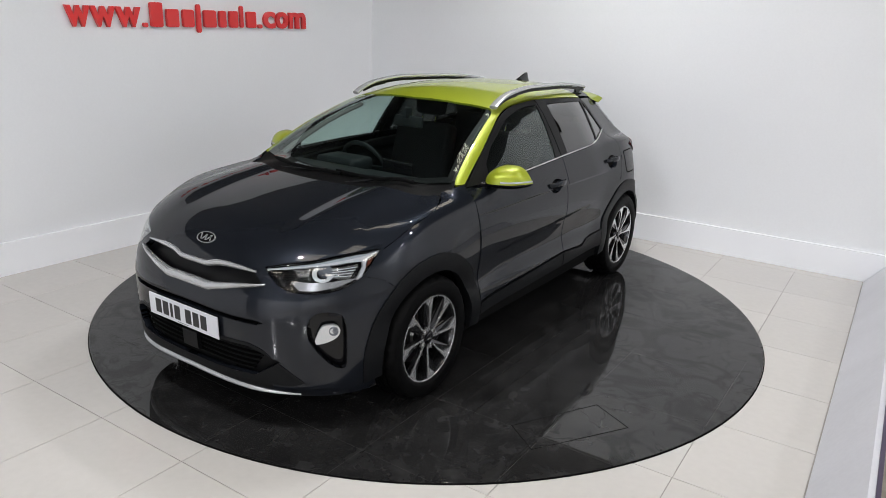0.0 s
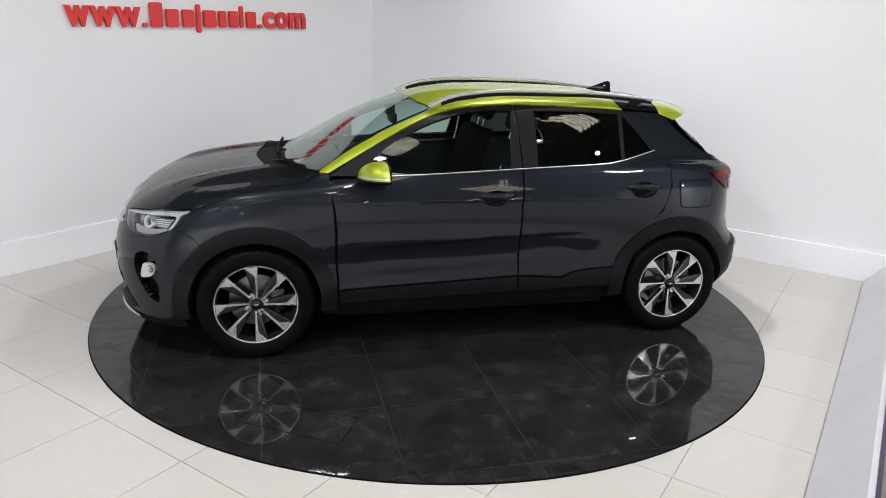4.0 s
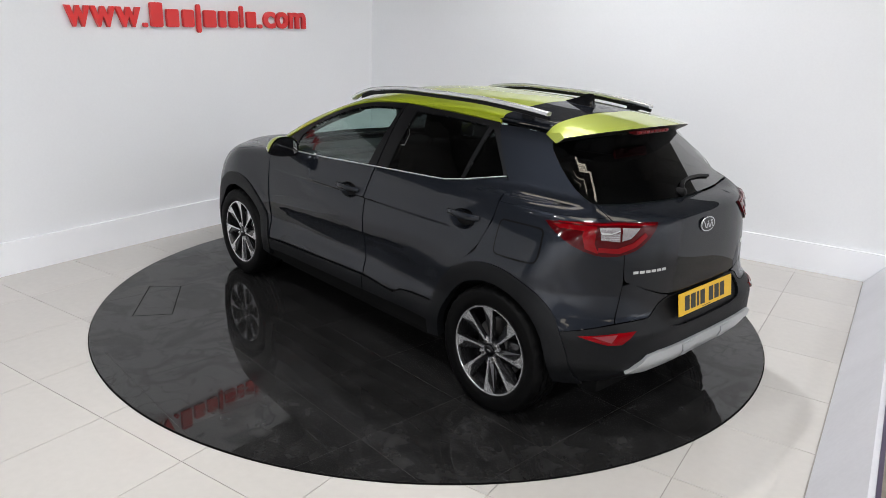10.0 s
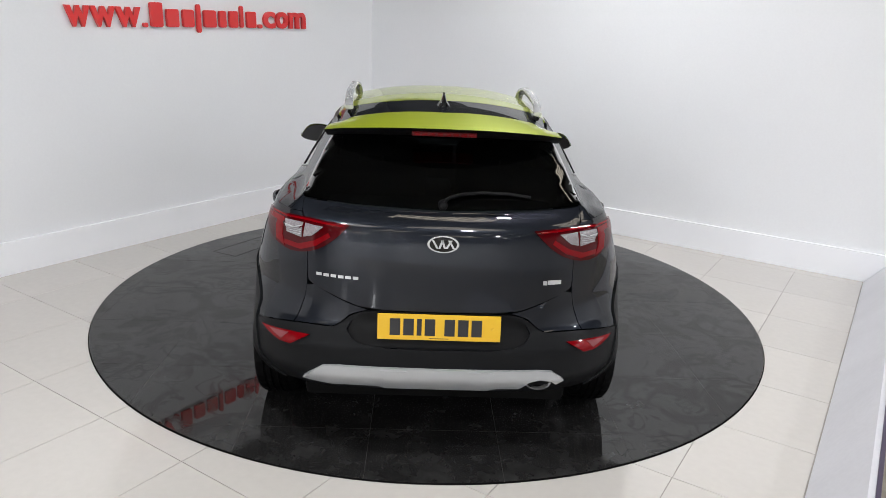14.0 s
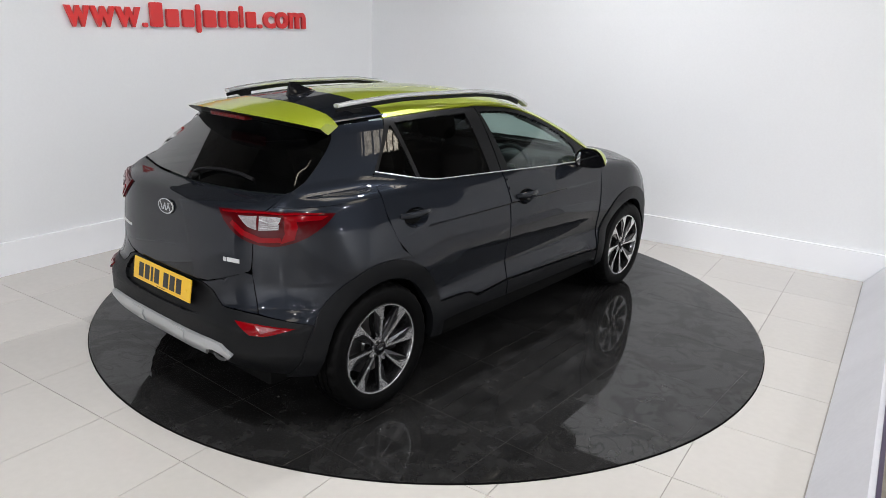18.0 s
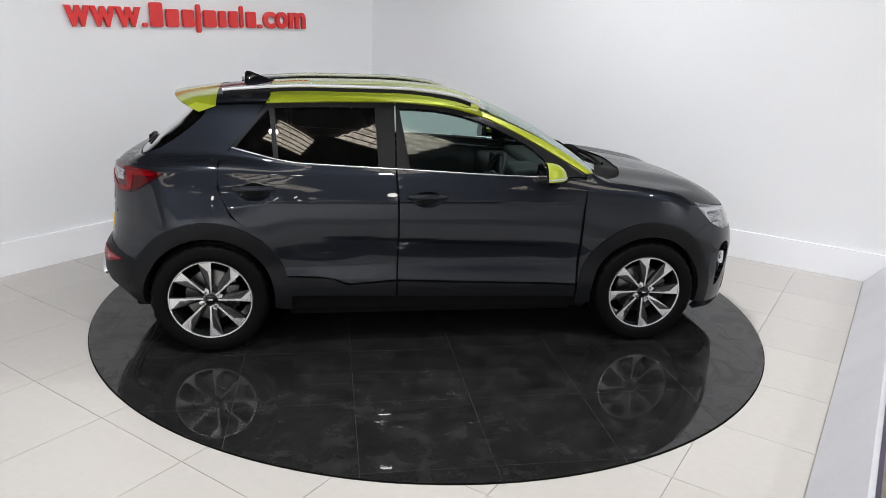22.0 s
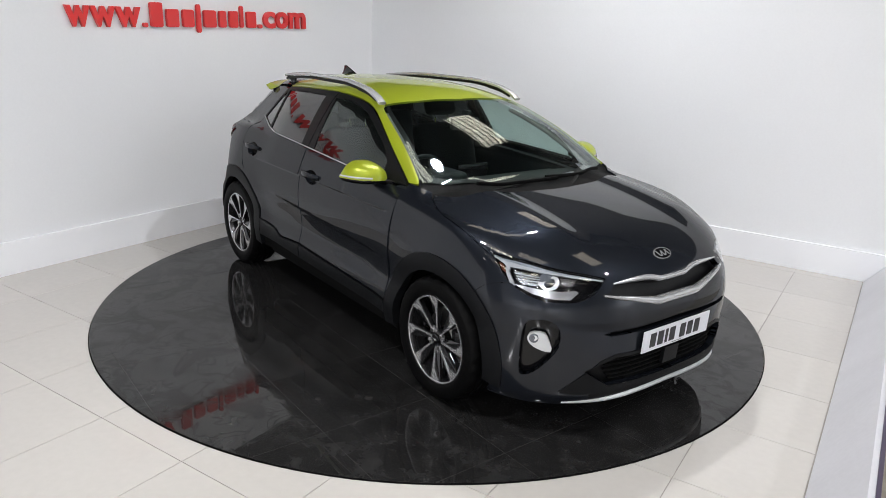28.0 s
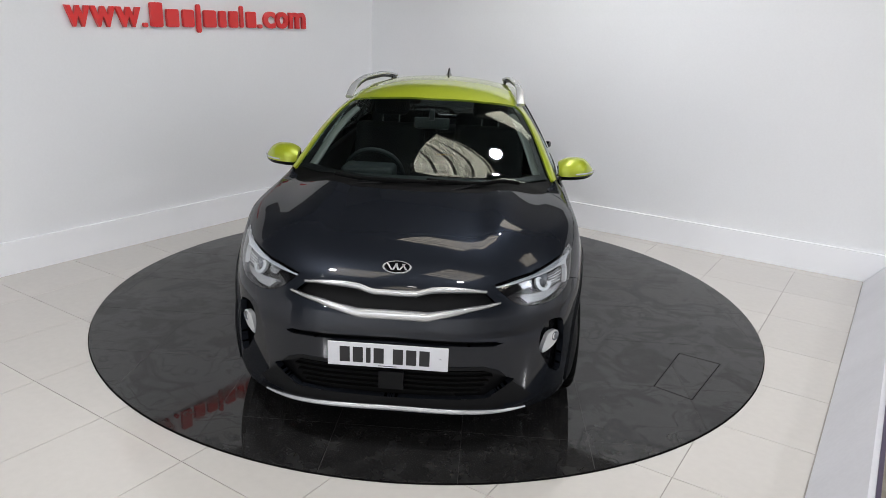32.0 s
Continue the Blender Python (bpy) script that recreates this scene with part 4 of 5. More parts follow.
number_plate("front_plate", PLATE_W, Matrix.Translation((2.016, -.012, .487)) @ Matrix(((0, 0, 1, 0), (1, 0, 0, 0), (0, 1, 0, 0), (0, 0, 0, 1))) @ Matrix.Rotation(radians(2), 4, "X"), "white number plate with dark bars")
number_plate("rear_plate", PLATE_Y, Matrix.Translation((-2.020, 0, .632)) @ Matrix(((0, 0, -1, 0), (-1, 0, 0, 0), (0, 1, 0, 0), (0, 0, 0, 1))) @ Matrix.Rotation(radians(-9), 4, "X"), "yellow number plate with dark bars")


def badge(where, turn, a, b):
    bm = bmesh.new()
    ell = lambda k: [(k * a * math.cos(2 * math.pi * i / 32), k * b * math.sin(2 * math.pi * i / 32)) for i in range(32)]
    solid_outline(bm, ell(1.0), .005)
    ob = part("badge", bm, GRILLE, car, "oval chrome badge")
    ob.matrix_basis = Matrix.Translation(where) @ turn
    part("field", solid_outline(bmesh.new(), ell(.86), .0062), GLOSS, ob, "black oval field")
    for k, (w, t) in enumerate(((-.5, .16), (-.14, -.1), (.02, .1), (.36, -.16), (.52, .16))):
        bm = bmesh.new()
        solid_outline(bm, [(a * (w - .07 + t), b * -.5), (a * (w + .07 + t), -b * .5), (a * (w + .07 - t), b * .5), (a * (w - .07 - t), b * .5)], .0072)
        part("stroke", bm, GRILLE, ob)


FACE_F = Matrix(((0, 0, 1, 0), (1, 0, 0, 0), (0, 1, 0, 0), (0, 0, 0, 1)))
FACE_R = Matrix(((0, 0, -1, 0), (-1, 0, 0, 0), (0, 1, 0, 0), (0, 0, 0, 1)))
badge((1.868, 0, .838), FACE_F @ Matrix.Rotation(radians(-52), 4, "X"), .064, .033)
badge((-1.9715, -.004, .984), FACE_R @ Matrix.Rotation(radians(-6), 4, "X"), .066, .036)

# tail lamps, reflectors, rear trim
for flip in (False, True):
    tl = soften(corners(lap((-1.60, .785, 1.033))) + lap((-1.70, .743, 1.043), (-1.784, .69, 1.047), (-1.86, .555, 1.045)) + corners(lap((-1.924, .385, 1.037))) + lap((-1.925, .435, .985), (-1.915, .50, .935), (-1.885, .575, .905), (-1.831, .66, .899), (-1.755, .732, .930), (-1.677, .774, .979)), 1)
    lamp = link("tail_lamp", Sheet().add(tl, around, lift=.010, depth=.02, cell=.035, gap=0, flip_side=flip).mesh("tail_lamp"), RED_DEEP, car, "dark red tail lamp with clear middle")
    top_bar = lap((-1.66, .766, 1.040), (-1.784, .69, 1.042), (-1.86, .555, 1.040), (-1.915, .405, 1.032), (-1.91, .415, 1.027), (-1.86, .555, 1.034), (-1.784, .69, 1.036), (-1.67, .764, 1.035))
    arm_out = lap((-1.79, .70, 1.032), (-1.70, .748, 1.032), (-1.640, .774, 1.026), (-1.672, .766, 1.012), (-1.72, .745, 1.012), (-1.775, .71, 1.010))
    arm_down = lap((-1.81, .68, 1.032), (-1.772, .71, 1.032), (-1.765, .72, .99), (-1.775, .708, .935), (-1.82, .668, .914), (-1.806, .685, .96))
    low_bar = lap((-1.815, .672, .922), (-1.875, .59, .916), (-1.905, .52, .942), (-1.918, .46, .985), (-1.912, .47, 1.0), (-1.895, .53, .962), (-1.865, .60, .938), (-1.82, .672, .942))
    for shape in (top_bar, arm_out, arm_down, low_bar):
        link("light_bar", Sheet().add(shape, around, lift=.013, depth=.006, cell=.035, gap=0, flip_side=flip).mesh("light_bar"), RED, lamp, "bright red light bar")
    cl = lap((-1.86, .585, 1.025), (-1.82, .672, 1.027), (-1.825, .665, .976), (-1.868, .588, .967))
    link("indicator", Sheet().add(cl, around, lift=.014, depth=.008, cell=.03, gap=0, flip_side=flip).mesh("indicator"), CELL, lamp, "clear indicator lens")
    cl = lap((-1.893, .490, 1.021), (-1.862, .571, 1.025), (-1.872, .577, .970), (-1.89, .542, .980))
    link("reversing_lamp", Sheet().add(cl, around, lift=.014, depth=.008, cell=.03, gap=0, flip_side=flip).mesh("reversing_lamp"), CELL, lamp, "clear reversing lamp")
    for z in (1.013, 1.002, .991, .980):
        rib = lap((-1.862, .59, z), (-1.824, .666, z), (-1.825, .665, z - .002), (-1.863, .59, z - .002))
        link("lens_rib", Sheet().add(rib, around, lift=.0155, depth=.004, cell=.05, gap=0, flip_side=flip).mesh("lens_rib"), CLEAR_LENS, lamp)
    rf = lap((-1.837, .780, .552), (-1.95, .638, .566), (-1.988, .550, .568), (-1.970, .631, .520), (-1.937, .683, .519))
    reflector = link("rear_reflector", Sheet().add(rf, around, lift=.008, depth=.012, cell=.03, gap=0, flip_side=flip).mesh("rear_reflector"), RED, car, "red reflector in the rear bumper")
    core = lap((-1.883, .735, .552), (-1.95, .640, .560), (-1.943, .674, .531))
    link("reflector_core", Sheet().add(core, around, lift=.0105, depth=.004, cell=.03, gap=0, flip_side=flip).mesh("reflector_core"), PINK_CELL, reflector, "pale centre")


def tail_piece(name, mat, half, lift, label="", depth=.02):
    s = Sheet()
    s.add(on_tail(half), around, cell=.035, lift=lift, depth=depth, gap=0, both=True)
    return link(name, s.mesh(name), mat, car, label)


tail_piece("plate_recess", BLACK, [(0, .688), (.275, .688), (.33, .674), (.383, .638), (.40, .604), (.376, .567), (.328, .546), (.228, .534), (0, .529)], -.016, "dark recess round the rear number plate", 0)
s = Sheet()
left_half = [(0, .452), (.42, .455), (.49, .448), (.58, .372), (.44, .352), (.40, .362), (.26, .362), (.22, .342), (0, .342)]
right_half = [(0, .452), (.42, .455), (.49, .448), (.545, .405), (.515, .385), (.49, .405), (.44, .414), (.395, .405), (.37, .380), (.355, .362), (.26, .362), (.22, .342), (0, .342)]
s.add(on_tail(left_half), around, cell=.035, lift=.016, depth=.03, gap=0)
s.add(on_tail(right_half), around, cell=.035, lift=.016, depth=.03, gap=0, flip_side=True)
link("skid_plate", s.mesh("skid_plate"), SILVER, car, "silver plate under the rear bumper")
tail_piece("rear_valance", BLACK, [(0, .345), (.55, .365), (.60, .34), (.55, .29), (0, .28)], -.01)
pair("skid_rib", SILVER, car, on_tail([(.13, .445), (.24, .445), (.22, .385), (.15, .385)]), around, cell=.03, lift=.021, depth=.01, gap=0)
bm = bmesh.new()
lathe(bm, [(.040, .10), (.045, .0), (.045, -.022), (.041, -.026), (.037, -.022), (.036, .02)], 28)
for v in bm.verts:
    v.co.x, v.co.z = v.co.x * 1.3, v.co.z * .78
pipe = part("exhaust_tip", bm, BRIGHT_DARK, car, "oval dark chrome exhaust tip")
pipe.matrix_basis = Matrix.Translation((-1.980, -.440, .376)) @ Matrix.Rotation(radians(-90), 4, "Z") @ Matrix.Rotation(radians(-8), 4, "X")
bm = bmesh.new()
lathe(bm, [(.031, .0), (.031, -.014), (.027, -.016), (.025, 0)], 28)
for v in bm.verts:
    v.co.x, v.co.z = v.co.x * 1.3, v.co.z * .78
part("inner_ring", bm, CHROME, pipe, "thin chrome inner ring")
bm = bmesh.new()
disc_face(bm, .037, .012, 24)
for v in bm.verts:
    v.co.x, v.co.z = v.co.x * 1.3, v.co.z * .78
part("exhaust_bore", bm, DARK, pipe)

# script marks on the tailgate: plain bars of the lettering's size
def bars(name, y0, y1, z0, z1, count, mat):
    for k in range(count):
        a, b = y0 + (y1 - y0) * k / count, y0 + (y1 - y0) * (k + .72) / count
        s = Sheet()
        s.add(on_tail([(a, z0), (b, z0), (b, z1), (a, z1)]), around, cell=.03, lift=.003, depth=.004, gap=0)
        link(name, s.mesh(name), mat, tailgate, "chrome bar")


bars("lettering", .345, .535, .818, .830, 6, SATIN)
for a, b, m in ((.435, .45, PLATE_Y), (.455, .515, CHROME)):
    s = Sheet()
    s.add(on_tail([(a, .814), (b, .812), (b, .830), (a, .832)]), around, cell=.03, lift=.003, depth=.004, gap=0, flip_side=True)
    link("lettering", s.mesh("lettering"), SATIN, tailgate, "small chrome mark")

# spoiler over the rear glass
bm = bmesh.new()
rows = []
NS = 24
for i in range(NS + 1):
    y = -.550 + 1.10 * i / NS
    e = abs(y) / .550
    top_f = from_top([(-1.375 + .03 * e, y * .93)])[0]
    edge = step(.86, 1., e)
    tip = Vector((-1.645 + .135 * e ** 2 + .02 * edge, y, 1.414 - .036 * e ** 2.2 - .006 * edge))
    midp = Vector((-1.53 + .085 * e ** 2, y * .97, 1.437 - .042 * e ** 2.2 - .004 * edge))
    low = Vector((tip.x + .010, y, tip.z - .009))
    under = Vector((-1.465 + .03 * e, y * .985, 1.352 - .014 * e))
    rows.append([bm.verts.new(v) for v in (Vector(top_f) + Vector((0, 0, .004)), midp, tip, low, under)])
for a, b in zip(rows, rows[1:]):
    for i in range(2):
        bm.faces.new((a[i], a[i + 1], b[i + 1], b[i]))
bm.faces.new(rows[0])
bm.faces.new(rows[-1][::-1])
under = bmesh.new()
for a, b in zip(rows, rows[1:]):
    for i in (2, 3):
        under.faces.new([under.verts.new(v.co) for v in (a[i], a[i + 1], b[i + 1], b[i])])
bmesh.ops.remove_doubles(under, verts=under.verts, dist=1e-5)
bmesh.ops.recalc_face_normals(bm, faces=bm.faces)
spoiler = part("spoiler", bm, LIME, car, "lime-green roof spoiler")
part("spoiler_underside", under, BLACK, spoiler, "black underside of the spoiler")
brake_light = part("brake_light", fresh_box(-1.618, -1.57, -.145, .145, 1.376, 1.396, .004), BRAKE, spoiler, "long red high brake light")
for k in range(8):
    y = -.122 + .0349 * k
    part("light_cell", fresh_box(-1.6205, -1.612, y - .013, y + .013, 1.380, 1.392, .002), RED, brake_light, "bright red cell")

# roof rails, aerial
for sgn in (1, -1):
    knots = curve([0, .05, .13, .32, .62, .85, 1], [.19, .12, -.02, -.33, -.80, -1.15, -1.31])
    heights = curve([0, .05, .13, .32, .62, .85, 1], [1.398, 1.436, 1.474, 1.500, 1.498, 1.476, 1.458])
    widths = curve([0, .3, .7, 1], [.548, .528, .492, .455])
    path = [(float(knots(u)), sgn * float(widths(u)), float(heights(u))) for u in np.linspace(0, 1, 28)]
    rail = part("roof_rail", sweep(bmesh.new(), path, lambda u: oval(.040 + .012 * max(0, 1 - u * 5), .021, 12, 3.4)), RAIL, car, "satin silver roof rail")
    low = [(x, y, z - .022) for x, y, z in path[2:]]
    part("rail_base", sweep(bmesh.new(), low, oval(.018, .020, 8)), BLACK, rail, "black underside of the rail")
    # black infill where the rail runs down to the roof in front
    lead = [(float(knots(u)), float(widths(u)), float(heights(u))) for u in (.055, .08, .11, .14, .18, .22)]
    top = [(x, z - .012) for x, y, z in lead]
    foot = [(x, max(float(from_top([(x, y - .02)])[0][2]) - .003, z - .034)) for x, y, z in lead[:-1]]
    lean = (lead[-1][1] - lead[0][1]) / (lead[-1][0] - lead[0][0])
    flat = Matrix(((1, 0, 0, 0), (sgn * lean, 0, 1, sgn * (lead[0][1] - lean * lead[0][0]) - .006), (0, 1, 0, 0), (0, 0, 0, 1)))
    part("foot", solid_outline(bmesh.new(), top + foot[::-1], .012, flat), BLACK, rail, "black infill under the rail's front end", False)
    for u in (.94,):
        x, y, z = float(knots(u)), sgn * float(widths(u)), float(heights(u))
        zb = from_top([(x, y)])[0][2]
        wedge = [(x - .03, z - .012), (x + .10, z - .010), (x + .10, zb - .004), (x + .06, zb - .004)]
        flat = Matrix(((1, 0, 0, 0), (0, 0, 1, y - .007), (0, 1, 0, 0), (0, 0, 0, 1)))
        part("foot", solid_outline(bmesh.new(), wedge, .014, flat), BLACK, rail, "", False)
bm = bmesh.new()
sec = [(-1.045, .002, .008, .002), (-1.075, .012, .022, .005), (-1.12, .030, .031, .006), (-1.17, .052, .034, .006), (-1.205, .068, .033, .0055), (-1.225, .071, .030, .005), (-1.236, .060, .027, .004), (-1.243, .004, .024, .002)]
rings = []
for x, h, wide, ridge in sec:
    base = float(from_top([(x, 0)])[0][2]) - .002
    rings.append([bm.verts.new((x, y, base + z)) for y, z in ((-wide, 0), (-wide * .86, h * .12), (-wide * .42, h * .45), (-ridge, h), (ridge, h), (wide * .42, h * .45), (wide * .86, h * .12), (wide, 0))])
for a, b in zip(rings, rings[1:]):
    for i in range(7):
        bm.faces.new((a[i], a[i + 1], b[i + 1], b[i]))
bm.faces.new(rings[0])
bm.faces.new(rings[-1][::-1])
bmesh.ops.recalc_face_normals(bm, faces=bm.faces)
part("aerial", bm, GLOSS, car, "black shark-fin aerial")

# belt chrome, fuel flap, handles, mirrors
belt = [(.60, 1.027), (.10, 1.047), (-.34, 1.068), (-.90, 1.092), (-1.02, 1.110), (-1.25, 1.158)]
pair("belt_strip", SATIN, car, [(x, z + .0048) for x, z in belt] + [(x, z + .001) for x, z in belt[::-1]], from_side, "thin chrome strip under the side windows", lift=.006, depth=.012, gap=0, cell=.05)
flap = soften(corners([(-1.372, .990)]) [:1] + [(-1.40, .992), (-1.57, .992), (-1.602, .985), (-1.607, .95), (-1.607, .88), (-1.60, .845), (-1.57, .838), (-1.40, .838), (-1.375, .845), (-1.37, .88), (-1.37, .95)], 1)
panel("fuel_flap_gap", DARK, car, shrunk(flap, -.007), from_side, lift=.0008, depth=.004, gap=0)
panel("fuel_flap", PAINT, car, flap, from_side, lift=.0022, depth=.004, gap=.0005)


def door_handle(door, cup, z, sgn):
    """A pressed hollow in the door with a pull handle bridging it."""
    bm = bmesh.new()
    rings = []
    for k in (1.03, .96, .85, .68, .45, .2):
        at = from_side(cup_outline(cup, k))
        rings.append([bm.verts.new((p[0], sgn * (p[1] - .034 * max(0, 1.0 - k ** 3)), p[2])) for p in at])
    for a, b in zip(rings, rings[1:]):
        for i in range(len(a)):
            j = (i + 1) % len(a)
            bm.faces.new((a[i], a[j], b[j], b[i]))
    bm.faces.new(rings[-1])
    bmesh.ops.recalc_face_normals(bm, faces=bm.faces)
    if sum(f.normal.y for f in bm.faces) * sgn < 0:
        bmesh.ops.reverse_faces(bm, faces=bm.faces)
    part("handle_cup", bm, PAINT, door, "hollow behind the handle")
    x, path = cup[0], []
    for u in np.linspace(0, 1, 15):
        px = x + .110 - .220 * u
        p = from_side([(px, z)])[0]
        path.append((px, sgn * (p[1] + .003 + .036 * math.sin(math.pi * u) ** .6), z + .005 * math.sin(math.pi * u)))
    part("door_handle", sweep(bmesh.new(), path, lambda u: oval(.012 + .006 * math.sin(math.pi * u), .022 + .012 * math.sin(math.pi * u) ** .5, 12)), PAINT, door, "body-coloured pull handle")


def mirror_shell(sgn, rise, drop, grow=1., n=14, m=9):
    """A quarter-teardrop: upright at the back, falling away to the front and to the outer tip."""
    bm = bmesh.new()
    rows = []
    for i in range(n + 1):
        u = i / n
        y = .782 + .222 * u
        full = (1 - abs(2 * u - .72) ** 3.4 / 2.3) if u > .36 else (1 - .30 * (1 - u / .36) ** 2.2)
        full = max(full, .02)
        deep = .150 * full ** .8 * (1 - .25 * u) * grow
        back = .508 - .022 * u
        foot = 1.037 + .010 * u
        row = []
        for k in range(m + 1):
            a = math.pi / 2 * k / m
            row.append(bm.verts.new((back + deep * math.cos(a) ** .85, sgn * y, foot + (rise * full * math.sin(a) ** .9 if rise else -drop * full ** .6 * math.sin(a) ** .8))))
        rows.append(row)
    for a, b in zip(rows, rows[1:]):
        for k in range(m):
            bm.faces.new((a[k], a[k + 1], b[k + 1], b[k]))
    bm.faces.new(rows[0])
    bm.faces.new(rows[-1])
    bmesh.ops.remove_doubles(bm, verts=bm.verts, dist=1e-5)
    bmesh.ops.recalc_face_normals(bm, faces=bm.faces)
    return bm


for i, sgn in ((0, 1), (1, -1)):
    door_handle(front_doors[i], CUP_F, .929, sgn)
    door_handle(rear_doors[i], CUP_R, .966, sgn)
    cap = part("mirror", mirror_shell(sgn, .094, 0), LIME, car, "lime-green door mirror with black foot")
    part("mirror_housing", mirror_shell(sgn, 0, .032, 1.07), GLOSS, cap, "black lower shell")
    rim = [(.786, 1.030), (.790, 1.095), (.82, 1.122), (.87, 1.130), (.93, 1.120), (.975, 1.090), (.998, 1.050), (.985, 1.025), (.90, 1.008), (.81, 1.012)]
    face = [(sgn * y, z) for y, z in soften(rim, 2)]
    flat = Matrix(((0, 0, 1, .478), (1, 0, 0, 0), (0, 1, 0, 0), (0, 0, 0, 1)))
    part("mirror_back", solid_outline(bmesh.new(), face, .034, flat), GLOSS, cap, "black rear shell")
    glass = [(sgn * (.892 + (y - .892) * .88), 1.068 + (z - 1.068) * .86) for y, z in soften(rim, 2)]
    flat = Matrix(((0, 0, 1, .474), (1, 0, 0, 0), (0, 1, 0, 0), (0, 0, 0, 1)))
    pane_bm = solid_outline(bmesh.new(), glass, .004, flat)
    bmesh.ops.rotate(pane_bm, verts=pane_bm.verts, cent=(.478, sgn * .80, 1.07), matrix=Matrix.Rotation(radians(-sgn * 9), 3, "Z"))
    part("mirror_glass", pane_bm, CHROME, cap, "mirror glass")
    path = []
    for k in range(15):
        u = .45 + .545 * k / 14
        full = max((1 - abs(2 * u - .72) ** 3.4 / 2.3), .02)
        path.append((.508 - .022 * u + .150 * full ** .8 * (1 - .25 * u) + .001, sgn * (.782 + .222 * u), 1.050 + .010 * u))
    part("indicator", sweep(bmesh.new(), path, oval(.007, .009, 8)), CLEAR_LENS, cap, "clear indicator strip")
    part("mirror_foot", sweep(bmesh.new(), [(.625, sgn * .735, 1.020), (.605, sgn * .775, 1.026), (.585, sgn * .81, 1.030), (.575, sgn * .86, 1.026)], lambda u: oval(.085 - .02 * u, .044 - .012 * u, 12)), GLOSS, cap, "black mirror foot")

# wipers
def wiper(pts, name="wiper"):
    path = []
    for x, y in pts:
        p = from_top([(x, y)])[0]
        path.append((p[0], p[1], p[2] + .010))
    return part(name, sweep(bmesh.new(), path, oval(.014, .022, 8)), RUBBER, car, "black windscreen wiper")


def between(a, b, n=9, bow=0.):
    return [(a[0] + (b[0] - a[0]) * i / (n - 1) + bow * math.sin(math.pi * i / (n - 1)), a[1] + (b[1] - a[1]) * i / (n - 1)) for i in range(n)]


wiper(between((1.0, -.46), (1.045, .10), bow=.02))
wiper(between((1.01, .04), (.955, .54), bow=.03))
part("wiper_arm", sweep(bmesh.new(), [(1.04, -.40, 1.018), (1.03, -.2, 1.030), (1.0, -.05, 1.048)], oval(.02, .014, 8)), BLACK, car)
part("wiper_arm", sweep(bmesh.new(), [(1.10, .16, 1.012), (1.04, .26, 1.032), (.97, .36, 1.054)], oval(.02, .014, 8)), BLACK, car)
glass_at = lambda y, z: float(from_back([(y, z)])[0][0])
path = [(glass_at(y, z) - off * .62, y, z) for y, z, off in ((.0, 1.116, .03), (-.008, 1.130, .050), (-.03, 1.142, .052), (-.08, 1.152, .040), (-.17, 1.158, .030), (-.29, 1.155, .026), (-.385, 1.143, .022))]
rear_wiper = part("rear_wiper", sweep(bmesh.new(), path, lambda u: oval(.016, .030 - .016 * u, 8), ups=[(-1, 0, .6)] * 7), BLACK, car, "black rear wiper on the glass")
bm = bmesh.new()
lathe(bm, [(.020, .03), (.020, -.010), (.015, -.017), (.001, -.019)], 20)
boss = part("wiper_boss", bm, BLACK, rear_wiper, "round cap over the wiper's pivot")
boss.matrix_basis = Matrix.Translation((glass_at(0, 1.112) - .02, 0, 1.112)) @ Matrix.Rotation(radians(-90), 4, "Z")

